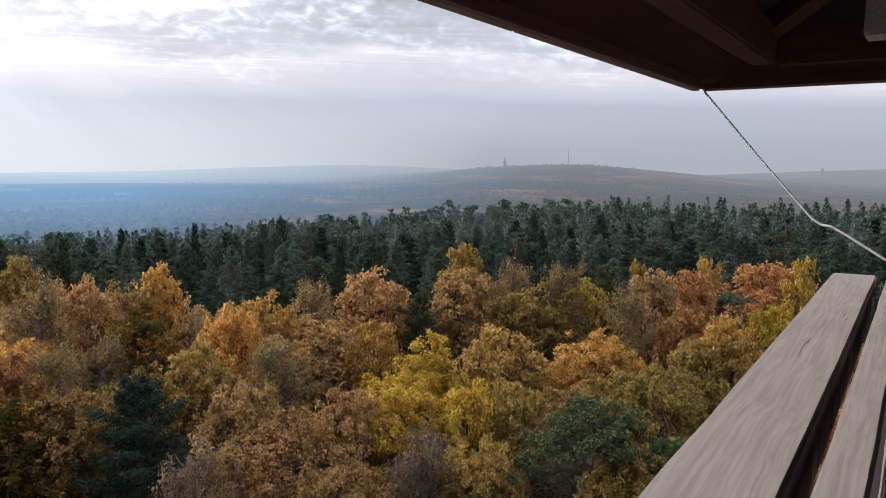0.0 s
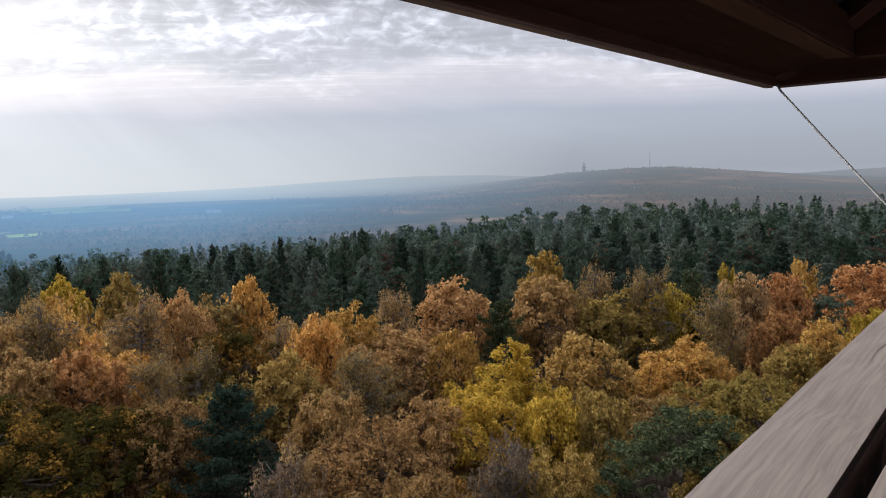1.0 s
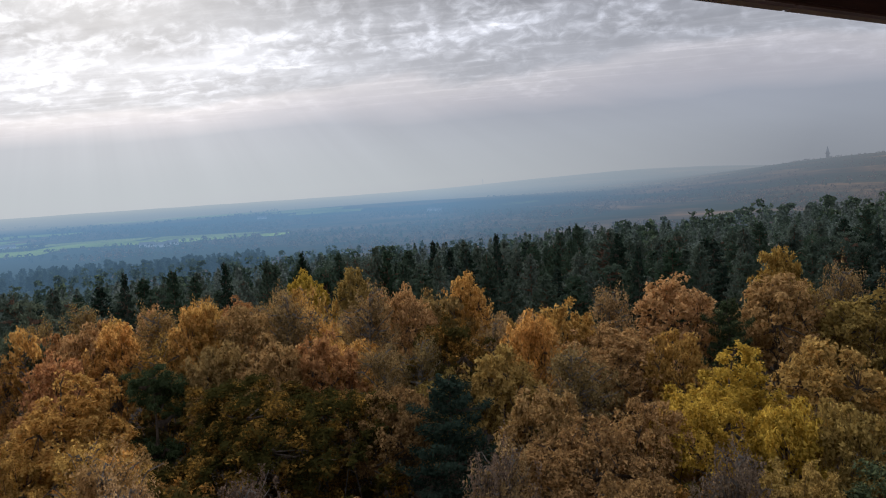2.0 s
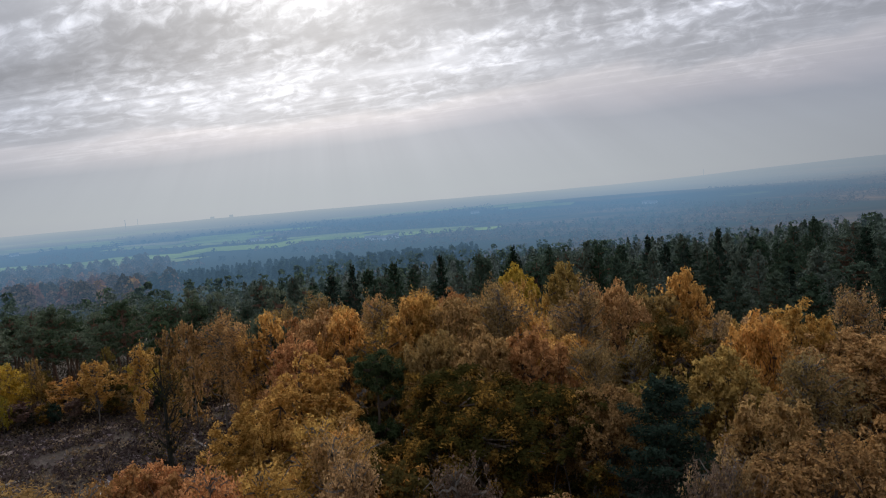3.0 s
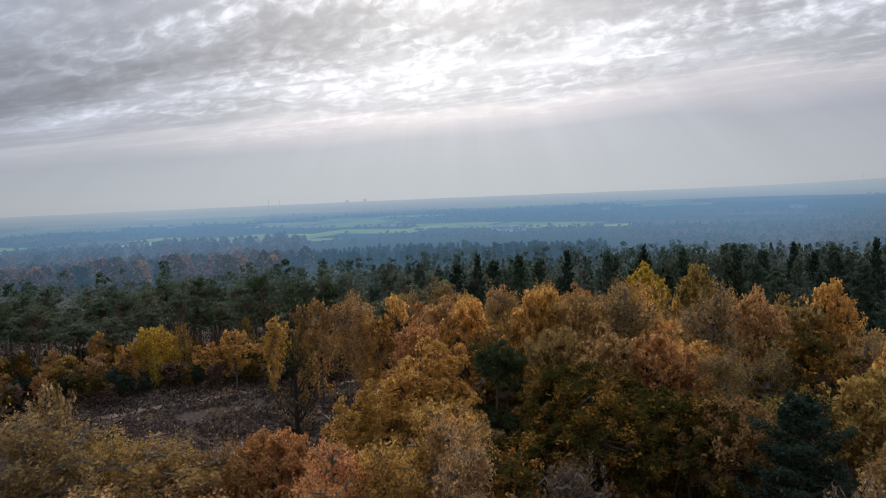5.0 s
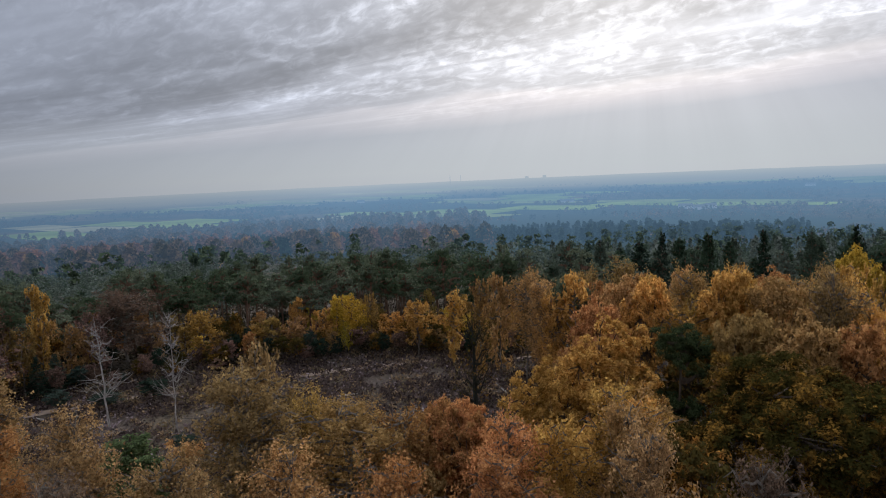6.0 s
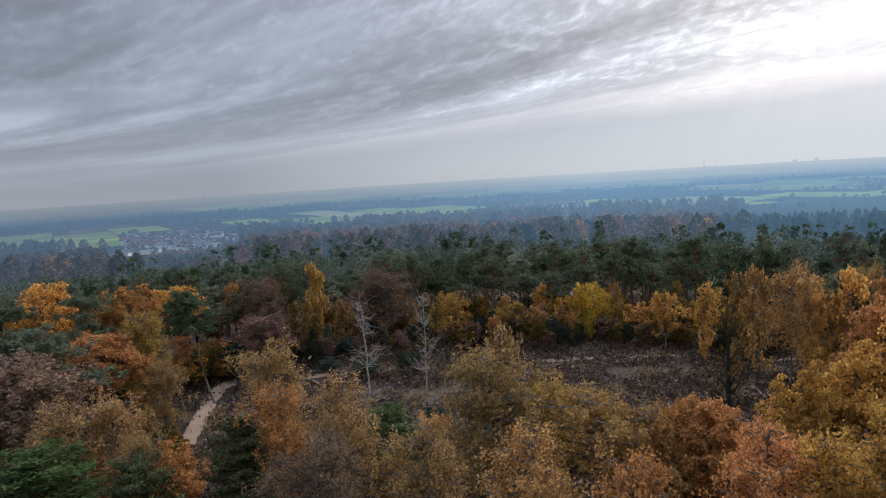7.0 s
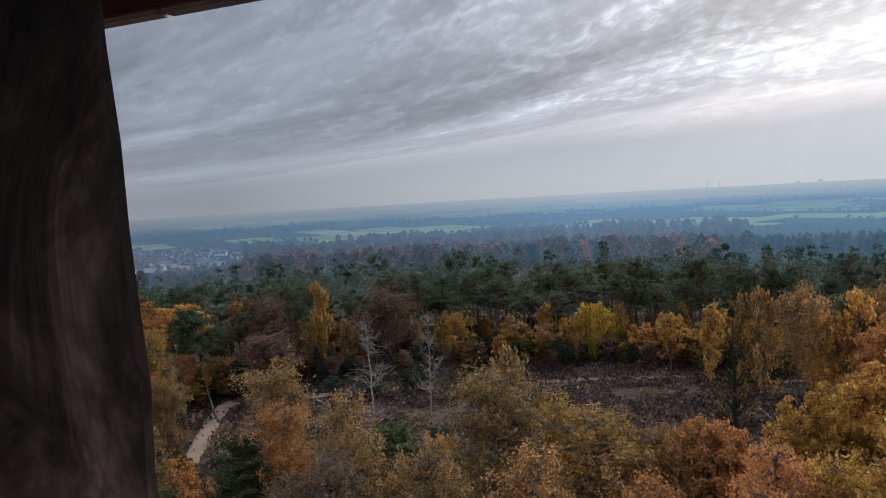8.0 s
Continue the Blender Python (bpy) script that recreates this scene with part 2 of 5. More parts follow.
LEAF = {
    "gold": leaf("gold_leaves", (0.33, 0.182, 0.045), (0.50, 0.288, 0.07), (0.62, 0.395, 0.11), 0.55),
    "amber": leaf("amber_leaves", (0.255, 0.148, 0.052), (0.39, 0.24, 0.083), (0.49, 0.315, 0.122), 0.46),
    "yellow": leaf("yellow_leaves", (0.27, 0.188, 0.026), (0.405, 0.28, 0.036), (0.52, 0.37, 0.06), 0.45),
    "lemon": leaf("lemon_leaves", (0.36, 0.25, 0.035), (0.58, 0.41, 0.055), (0.70, 0.52, 0.09), 0.6),
    "olive": leaf("olive_leaves", (0.23, 0.152, 0.041), (0.365, 0.242, 0.064), (0.475, 0.33, 0.092), 0.45),
    "rust": leaf("rust_leaves", (0.29, 0.133, 0.050), (0.43, 0.215, 0.075), (0.54, 0.30, 0.108), 0.48),
    "russet": leaf("russet_leaves", (0.12, 0.076, 0.052), (0.185, 0.118, 0.080), (0.26, 0.165, 0.11), 0.35),
    "tan": leaf("tan_leaves", (0.20, 0.13, 0.053), (0.32, 0.21, 0.083), (0.43, 0.295, 0.12), 0.45),
    "brown": leaf("brown_leaves", (0.14, 0.085, 0.030), (0.235, 0.145, 0.048), (0.33, 0.21, 0.07), 0.4),
    "dusk": leaf("dusky_leaves", (0.15, 0.10, 0.065), (0.23, 0.155, 0.10), (0.31, 0.215, 0.14), 0.4),
    "oak": leaf("oak_leaves", (0.09, 0.055, 0.016), (0.22, 0.118, 0.025), (0.46, 0.23, 0.04), 0.3, second=(0.052, 0.050, 0.016)),
    "pine": leaf("pine_needles", (0.052, 0.071, 0.054), (0.090, 0.118, 0.090), (0.135, 0.170, 0.125), 0.3, needles=True),
    "spruce": leaf("spruce_needles", (0.024, 0.038, 0.030), (0.038, 0.056, 0.043), (0.052, 0.074, 0.054), 0.2, needles=True),
    "scots": leaf("scots_needles", (0.058, 0.075, 0.053), (0.105, 0.131, 0.088), (0.165, 0.195, 0.125), 0.38, needles=True),
    "young": leaf("young_pine_needles", (0.031, 0.041, 0.021), (0.060, 0.077, 0.038), (0.105, 0.128, 0.062), 0.3),
    "green": leaf("green_leaves", (0.055, 0.085, 0.04), (0.09, 0.13, 0.06), (0.14, 0.185, 0.08), 0.35),
}
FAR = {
    # the belt lies short of the veil; haze is put into its paler, bluer colour
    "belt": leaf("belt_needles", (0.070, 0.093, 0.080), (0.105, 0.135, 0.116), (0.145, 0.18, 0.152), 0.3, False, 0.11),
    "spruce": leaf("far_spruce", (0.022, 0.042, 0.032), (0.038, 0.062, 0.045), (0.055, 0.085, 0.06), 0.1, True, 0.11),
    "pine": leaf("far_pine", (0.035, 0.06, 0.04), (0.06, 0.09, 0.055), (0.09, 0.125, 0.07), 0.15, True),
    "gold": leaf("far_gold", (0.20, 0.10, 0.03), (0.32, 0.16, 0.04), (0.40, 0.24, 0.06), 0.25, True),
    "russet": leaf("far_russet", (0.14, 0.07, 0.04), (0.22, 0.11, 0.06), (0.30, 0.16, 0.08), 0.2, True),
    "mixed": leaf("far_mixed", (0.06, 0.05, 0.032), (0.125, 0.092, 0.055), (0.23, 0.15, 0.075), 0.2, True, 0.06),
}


def bark(name, low, high, scale=6.0):
    m, n = material(name)
    co = n.vec("MULTIPLY", n.add("ShaderNodeNewGeometry").outputs["Position"], (1, 1, 0.25)).outputs[0]
    f = n.noise(co, scale, 5.0)
    col = n.ramp(f, [(0.35, low), (0.65, high)])
    finish(n, n.add("ShaderNodeBsdfPrincipled", {"Base Color": col, "Roughness": 0.95, "Normal": bump(n, f, 0.6, 0.05)}).outputs[0])
    return m


BARK = {
    "brown": bark("brown_bark", (0.05, 0.035, 0.025), (0.12, 0.09, 0.065)),
    "birch": bark("birch_bark", (0.06, 0.05, 0.042), (0.24, 0.215, 0.185), 4.0),
    "pine": bark("pine_bark", (0.08, 0.05, 0.035), (0.21, 0.12, 0.075)),
    "dark": bark("ivy_dark_bark", (0.008, 0.009, 0.006), (0.026, 0.026, 0.016)),
    "grey": bark("grey_bark", (0.20, 0.18, 0.17), (0.48, 0.45, 0.42)),
}


def wood(name, low, high, axis, rough=0.8, stains=0.5, contrast=1.0, knots=0.2, wavy=0.03, fine=62.0, stretch=0.035):
    """Sawn timber: wavy grain along the axis, knots, cracks and stains."""
    m, n = material(name)
    co = n.add("ShaderNodeTexCoord").outputs["Object"]
    squeeze = [1.0, 1.0, 1.0]
    squeeze[axis] = stretch
    # the grain bends round knots
    knot = n.add("ShaderNodeTexVoronoi", {"Vector": n.vec("MULTIPLY", co, tuple(3.2 * (0.5 if i == axis else 1.0) for i in range(3))).outputs[0], "Scale": 1.0}).outputs["Distance"]
    ring = n.ramp(knot, [(0.05, grey(1)), (0.28, grey(0))])
    warp = n.math("ADD", n.math("MULTIPLY", n.noise(co, 2.4, 3.0), wavy), n.math("MULTIPLY", ring, 0.09 * knots))
    along = n.vec("ADD", n.vec("MULTIPLY", co, tuple(squeeze)).outputs[0], n.add("ShaderNodeCombineXYZ", {0: warp, 1: warp, 2: warp}).outputs[0]).outputs[0]
    lines = n.noise(along, fine, 3.0, 0.6)
    fibre = n.noise(n.vec("MULTIPLY", along, tuple(0.35 if i == axis else 1.0 for i in range(3))).outputs[0], 260.0, 4.0, 0.6)
    stain = n.noise(co, 3.0, 5.0, 0.6)
    f = n.math("ADD", n.math("MULTIPLY", lines, 0.68), n.math("MULTIPLY", fibre, 0.32))
    half = 0.13 / contrast
    col = n.ramp(f, [(0.5 - half, low), (0.5 + half, high)])
    col = n.mix(n.ramp(stain, [(0.42, grey(0.0)), (0.75, grey(stains))]), col, tuple(0.62 * a for a in low))
    crack = n.ramp(n.noise(along, fine * 0.5, 2.0, 0.5), [(0.25, grey(1)), (0.285, grey(0))])
    col = n.mix(n.math("MULTIPLY", crack, 0.75), col, tuple(0.28 * a for a in low))
    col = n.mix(n.math("MULTIPLY", n.ramp(knot, [(0.05, grey(1)), (0.12, grey(0))]), knots), col, tuple(0.3 * a for a in low))
    finish(n, n.add("ShaderNodeBsdfPrincipled", {"Base Color": col, "Roughness": rough, "Normal": bump(n, n.math("SUBTRACT", f, crack), 0.3, 0.003)}).outputs[0])
    return m


RAIL_WOOD = wood("weathered_rail", (0.385, 0.328, 0.318), (0.54, 0.470, 0.457), 0, 0.85, 0.35, 1.15, 0.0, 0.03, 130.0)


def hewn_post():
    """Rough stained post: swirling grain, dark blotches and knots."""
    m, n = material("stained_post")
    co = n.add("ShaderNodeTexCoord").outputs["Object"]
    knot = n.add("ShaderNodeTexVoronoi", {"Vector": n.vec("MULTIPLY", co, (5.0, 5.0, 2.6)).outputs[0], "Scale": 1.0}).outputs["Distance"]
    pull = n.math("MULTIPLY", n.ramp(knot, [(0.08, grey(1)), (0.42, grey(0))]), 0.10)
    bow = n.math("ADD", pull, n.math("MULTIPLY", n.noise(n.vec("MULTIPLY", co, (1, 1, 0.6)).outputs[0], 4.5, 3.0), 0.16))
    along = n.vec("ADD", n.vec("MULTIPLY", co, (1, 1, 0.10)).outputs[0], n.add("ShaderNodeCombineXYZ", {0: bow, 1: bow, 2: 0.0}).outputs[0]).outputs[0]
    swirl = n.noise(along, 30.0, 4.0, 0.6, 0.4)
    wide_ = n.noise(along, 9.0, 3.0, 0.5, 0.6)
    blot = n.noise(n.vec("MULTIPLY", co, (1, 1, 0.6)).outputs[0], 7.0, 4.0, 0.6, 0.8)
    f = n.math("ADD", n.math("MULTIPLY", swirl, 0.5), n.math("MULTIPLY", wide_, 0.5))
    col = n.ramp(f, [(0.42, (0.011, 0.007, 0.007)), (0.50, (0.055, 0.036, 0.035)), (0.58, (0.175, 0.118, 0.105))])
    worn = n.noise(n.vec("MULTIPLY", co, (1, 1, 0.8)).outputs[0], 16.0, 4.0, 0.65, 1.2)
    col = n.mix(n.ramp(worn, [(0.46, grey(0)), (0.60, grey(0.85))]), col, (0.165, 0.122, 0.114))
    col = n.mix(n.ramp(n.noise(co, 5.0, 3.0), [(0.45, grey(0)), (0.62, grey(0.6))]), col, (0.105, 0.050, 0.048))
    col = n.mix(n.ramp(blot, [(0.48, grey(0)), (0.56, grey(0.85))]), col, (0.012, 0.008, 0.008))
    rough_ = n.noise(n.vec("MULTIPLY", along, (1, 1, 3.0)).outputs[0], 26.0, 5.0, 0.7, 1.0)
    col = n.mix(1.0, col, n.ramp(rough_, [(0.40, grey(0.35)), (0.50, grey(0.9)), (0.61, grey(1.9))]), "MULTIPLY")
    ring_ = n.math("MULTIPLY", n.ramp(n.math("ABSOLUTE", n.math("SUBTRACT", knot, 0.13)), [(0.0, grey(0.8)), (0.05, grey(0))]), 1.0)
    col = n.mix(ring_, col, (0.006, 0.004, 0.004))
    col = n.mix(n.ramp(knot, [(0.02, grey(0.9)), (0.05, grey(0))]), col, (0.004, 0.003, 0.003))
    finish(n, n.add("ShaderNodeBsdfPrincipled", {"Base Color": col, "Roughness": 0.8, "Normal": bump(n, f, 0.6, 0.006)}).outputs[0])
    return m


POST_WOOD = hewn_post()
SIDE_WOOD = wood("dark_cap_sides", (0.05, 0.026, 0.020), (0.10, 0.052, 0.040), 0, 0.8, 0.5)
ROOF_WOOD = wood("stained_roof_boards", (0.062, 0.021, 0.014), (0.105, 0.040, 0.026), 0, 0.75, 0.5)


def plain(name, colour, rough=0.6, metal=0.0, vary=0.15, scale=8.0):
    m, n = material(name)
    f = n.noise(n.add("ShaderNodeTexCoord").outputs["Object"], scale, 4.0)
    col = n.mix(f, tuple(c * (1 - vary) for c in colour), tuple(min(1, c * (1 + vary)) for c in colour))
    finish(n, n.add("ShaderNodeBsdfPrincipled", {"Base Color": col, "Roughness": rough, "Metallic": metal}).outputs[0])
    return m


TRIM = plain("brown_metal_trim", (0.30, 0.23, 0.22), 0.5, 0.3)
ZINC = plain("zinc_cable", (0.55, 0.55, 0.56), 0.7, 0.0)
FELT = plain("roof_felt", (0.018, 0.014, 0.012), 0.9)


def ground_near():
    m, n = material("forest_floor")
    co = n.add("ShaderNodeNewGeometry").outputs["Position"]
    litter = n.noise(co, 1.6, 6.0, 0.7)
    patch = n.noise(co, 0.09, 4.0)
    stalk = n.noise(n.vec("MULTIPLY", co, (0.5, 3.0, 1)).outputs[0], 1.2, 4.0)
    a = n.ramp(litter, [(0.32, (0.024, 0.017, 0.014)), (0.52, (0.062, 0.045, 0.036)), (0.68, (0.14, 0.105, 0.08))])
    b = n.ramp(stalk, [(0.35, (0.028, 0.021, 0.015)), (0.65, (0.095, 0.070, 0.042))])
    col = n.mix(n.ramp(patch, [(0.40, grey(0)), (0.62, grey(1))]), a, b)
    finish(n, n.add("ShaderNodeBsdfPrincipled", {"Base Color": col, "Roughness": 1.0, "Normal": bump(n, litter, 1.0, 0.2)}).outputs[0])
    return m


def ground_far():
    """Plain and hills far off: woods, meadows and ploughed strips."""
    m, n = material("far_country")
    co = n.add("ShaderNodeNewGeometry").outputs["Position"]
    wild = n.noise(co, 0.006, 5.0, 0.65)
    wooded = n.ramp(wild, [(0.38, (0.026, 0.034, 0.024)), (0.55, (0.095, 0.068, 0.040)), (0.68, (0.20, 0.125, 0.065))])
    tracts = n.noise(n.vec("MULTIPLY", n.add("ShaderNodeVectorRotate", {"Vector": co, "Angle": radians(20)}, rotation_type="Z_AXIS").outputs[0], (0.7, 1.0, 1)).outputs[0], 0.0022, 4.0, 0.6, 0.4)
    col = n.mix(n.ramp(tracts, [(0.46, grey(0)), (0.52, grey(1))]), wooded, (0.030, 0.042, 0.030))
    col = n.mix(n.ramp(tracts, [(0.66, grey(0)), (0.70, grey(0.55))]), col, (0.13, 0.17, 0.06))
    # painted haze goes over the country's own colours
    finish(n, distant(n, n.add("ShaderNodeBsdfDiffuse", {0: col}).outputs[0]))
    return m


FLOOR_NEAR, FLOOR_FAR = ground_near(), ground_far()
SAND = plain("sandy_path", (0.25, 0.178, 0.136), 1.0, 0.0, 0.35, 1.5)

# ---- the land ----
def smooth(a, b, x):
    t = min(1.0, max(0.0, (x - a) / (b - a)))
    return t * t * (3 - 2 * t)


def bearing(x, y):
    return math.degrees(math.atan2(-x, y))


def polar(az, r):
    return -math.sin(radians(az)) * r, math.cos(radians(az)) * r


def hump(az, r, az0, wide_l, wide_r, r0, depth, top):
    da = (az - az0) / (wide_l if az > az0 else wide_r)
    return top * math.exp(-da * da) * math.exp(-(((r - r0) / depth) ** 2))


def height(x, y):
    """The land: a wooded rise under the tower, a plain 48 m lower, and two low hills."""
    r, az = math.hypot(x, y), bearing(x, y)
    if r < 1:
        return 0.0
    steep = 0.085 * smooth(-8, 24, az) * (1 - smooth(150, 175, az))
    start = 95 + 30 * smooth(60, 75, az)
    fall = steep * max(0.0, r - start)
    fall += (1 - smooth(-8, 24, az)) * 0.10 * max(0.0, r - 260)
    z = -48.0 * (1 - math.exp(-fall / 48.0 - (fall / 60.0) ** 3))
    z += hump(az, r, -9.5, 13, 12.5, 2900, 900, 77)
    z += hump(az, r, -36, 14, 40, 4600, 600, 72)
    z += hump(az, r, 7, 14, 12, 4600, 700, 62)
    z += hump(az, r, 26, 20, 15, 2200, 260, 13)
    z += 3.0 * (noise.noise(Vector((x * 0.004, y * 0.004, 3))) if r > 400 else 0)
    return z + 0.5 * noise.noise(Vector((x * 0.03, y * 0.03, 0)))


def mesh_object(name, verts, faces, mats, parent=None, smooth_=False):
    me = bpy.data.meshes.new(name)
    me.from_pydata(verts, [], faces)
    for m in mats:
        me.materials.append(m)
    if smooth_:
        me.shade_smooth()
    ob = new(name, me)
    ob.parent = parent
    return ob


def build_ground():
    rings = [0.0] + [3.0 * (4950 / 3.0) ** (i / 150) for i in range(151)]
    angles = [-70 + 0.75 * i for i in range(280)]          # finely ahead
    angles += [140 + 5.0 * i for i in range(31) if 140 + 5 * i < 290]
    verts = [(0, 0, height(0, 0))]
    for r in rings[1:]:
        for a in angles:
            x, y = polar(a, r)
            verts.append((x, y, height(x, y)))
    k = len(angles)
    faces = [(0, 1 + (j + 1) % k, 1 + j)[::-1] for j in range(k)]
    slots = [0] * k
    for i in range(len(rings) - 2):
        for j in range(k):
            a, b = 1 + i * k + j, 1 + i * k + (j + 1) % k
            faces.append((a, b, b + k, a + k)[::-1])
            slots.append(1 if rings[i + 1] > 330 else 0)
    ob = mesh_object("ground", verts, faces, [FLOOR_NEAR, FLOOR_FAR], None, True)
    ob.data.polygons.foreach_set("material_index", slots)
    return tagged(ob, "brown forest floor running out to meadows and hazy hills", "ground", kind="structure")


build_ground()

# ---- trees ----
class Shape:
    """Gathers vertices and faces of one mesh."""

    def __init__(self):
        self.v, self.f, self.count = [], [], 0

    def put(self, verts, faces):
        self.v.append(np.asarray(verts, float))
        self.f.append(np.asarray(faces, int) + self.count)
        self.count += len(verts)

    def mesh(self, name, mat):
        me = bpy.data.meshes.new(name)
        faces = [f for block in self.f for f in block.tolist()]
        me.from_pydata(np.concatenate(self.v).tolist(), [], faces)
        me.materials.append(mat)
        return me


def tube(shape, points, r0, r1, sides=5):
    """A tapered limb along points."""
    pts = np.asarray(points, float)
    k = len(pts)
    tang = np.gradient(pts, axis=0)
    tang /= np.linalg.norm(tang, axis=1)[:, None] + 1e-9
    ref = np.where(np.abs(tang[:, 2:3]) > 0.9, np.array([[1.0, 0, 0]]), np.array([[0, 0, 1.0]]))
    a = np.cross(tang, ref)
    a /= np.linalg.norm(a, axis=1)[:, None] + 1e-9
    b = np.cross(tang, a)
    rad = np.linspace(r0, r1, k)[:, None]
    verts = []
    for i in range(sides):
        w = 2 * math.pi * i / sides
        verts.append(pts + rad * (math.cos(w) * a + math.sin(w) * b))
    verts = np.stack(verts, 1).reshape(-1, 3)
    faces = [(i * sides + j, i * sides + (j + 1) % sides, (i + 1) * sides + (j + 1) % sides, (i + 1) * sides + j) for i in range(k - 1) for j in range(sides)]
    shape.put(verts, faces)


def bent(rng, start, end, wobble, k=5):
    t = np.linspace(0, 1, k)[:, None]
    p = np.asarray(start) * (1 - t) + np.asarray(end) * t
    w = rng.normal(0, wobble, (k, 3))
    w[0] = w[-1] = 0
    return p + w


def unit(v):
    return v / (np.linalg.norm(v, axis=1)[:, None] + 1e-9)


def leaves(shape, rng, centre, normal, size, slim=0.8):
    """A small three-cornered clump of leaves at each centre, facing about along normal."""
    k = len(centre)
    nrm = unit(normal + rng.normal(0, 0.6, (k, 3)))
    a = unit(np.cross(nrm, rng.normal(0, 1, (k, 3))))
    b = np.cross(nrm, a)
    s = size * rng.uniform(0.55, 1.45, (k, 1))
    w = s * slim * rng.uniform(0.6, 1.2, (k, 1))
    tip = rng.uniform(-0.5, 0.5, (k, 1))
    tri = np.stack([centre - a * w - b * s * 0.7, centre + a * w - b * s * rng.uniform(0.3, 0.8, (k, 1)), centre + b * s + a * w * tip], 1).reshape(-1, 3)
    shape.put(tri, np.arange(3 * k).reshape(-1, 3))


def broadleaf(seed, count, size, twigs=190, base=0.28, slender=3.4, rough=0.30, puff=0.15, gaps=-0.22, peak=0.12):
    """A unit tree, 1 high with a crown of radius 1: forked limbs, twigs, and a small leafy puff on each twig."""
    rng = np.random.default_rng(seed)
    mid, tall = (1 + base) / 2, (1 - base) / 2
    u = unit(rng.normal(0, 1, (twigs, 3)) + np.array([0, 0, 0.12]))
    bulge = np.array([1 + rough * 1.5 * noise.noise(Vector(q * 1.5) + Vector((seed, 0, 0))) + rough * 0.9 * noise.noise(Vector(q * 3.3) + Vector((seed, 5, 0))) for q in u])
    rr = rng.uniform(0.12, 1.0, twigs) ** 0.42 * bulge
    q = u * rr[:, None] * 0.93
    slim_ = (1 - peak * 1.5 * np.clip(q[:, 2] + 0.25, 0, 1)) * (1 - 0.22 * np.clip(-q[:, 2], 0, 1))
    ends = np.stack([q[:, 0] * slim_, q[:, 1] * slim_, mid + q[:, 2] * tall * 0.95], 1)
    rad = puff * rng.uniform(0.55, 1.35, twigs)
    which = rng.choice(twigs, int(count * 1.3), p=rad ** 2 / (rad ** 2).sum())
    k = len(which)
    d = unit(rng.normal(0, 1, (k, 3)) + u[which] * 0.55 + np.array([0, 0, 0.2]))
    off = d * (rad[which] * rng.uniform(0.15, 1.15, k))[:, None]
    p = ends[which] + off * np.array([1, 1, 0.8 / slender])
    gap = np.array([noise.noise(Vector((a * 4.6, b * 4.6, c * 4.6 * slender)) + Vector((seed, 0, 0))) for a, b, c in p])
    p, d = p[gap > gaps][:count], d[gap > gaps][:count]
    crown = Shape()
    leaves_unit(crown, rng, p, d * 0.7 + np.array([0, 0, 0.45]), size, 0.8, slender)
    wood_ = Shape()
    top = np.array([rng.normal(0, 0.06), rng.normal(0, 0.06), mid + 0.15 * tall])
    tube(wood_, bent(rng, (0, 0, -0.03), top, 0.02), 0.055, 0.022, 6)
    limbs = []
    for i in range(11):
        end = ends[rng.integers(twigs)] * np.array([0.72, 0.72, 0.94])
        path = bent(rng, top * rng.uniform(0.4, 0.98), end, 0.03)
        tube(wood_, path, 0.021, 0.006, 4)
        limbs.append(path)
    joints = np.concatenate([path[2:] for path in limbs])
    for e in ends[: min(twigs, 90)]:
        near = joints[np.argmin(((joints - e) ** 2).sum(1))]
        tube(wood_, bent(rng, near, e + (e - near) * 0.12, 0.015, 3), 0.008, 0.002, 3)
    return wood_, crown


SLENDER = 3.4      # height of a common tree over its crown's radius


def leaves_unit(shape, rng, p, nrm, size, slim=0.8, slender=SLENDER):
    """Leaves for a unit tree; heights are stretched when it is planted, so they are made flatter here."""
    leaves(shape, rng, p * np.array([1, 1, slender]), nrm, size, slim)
    shape.v[-1] = shape.v[-1] / np.array([1, 1, slender])


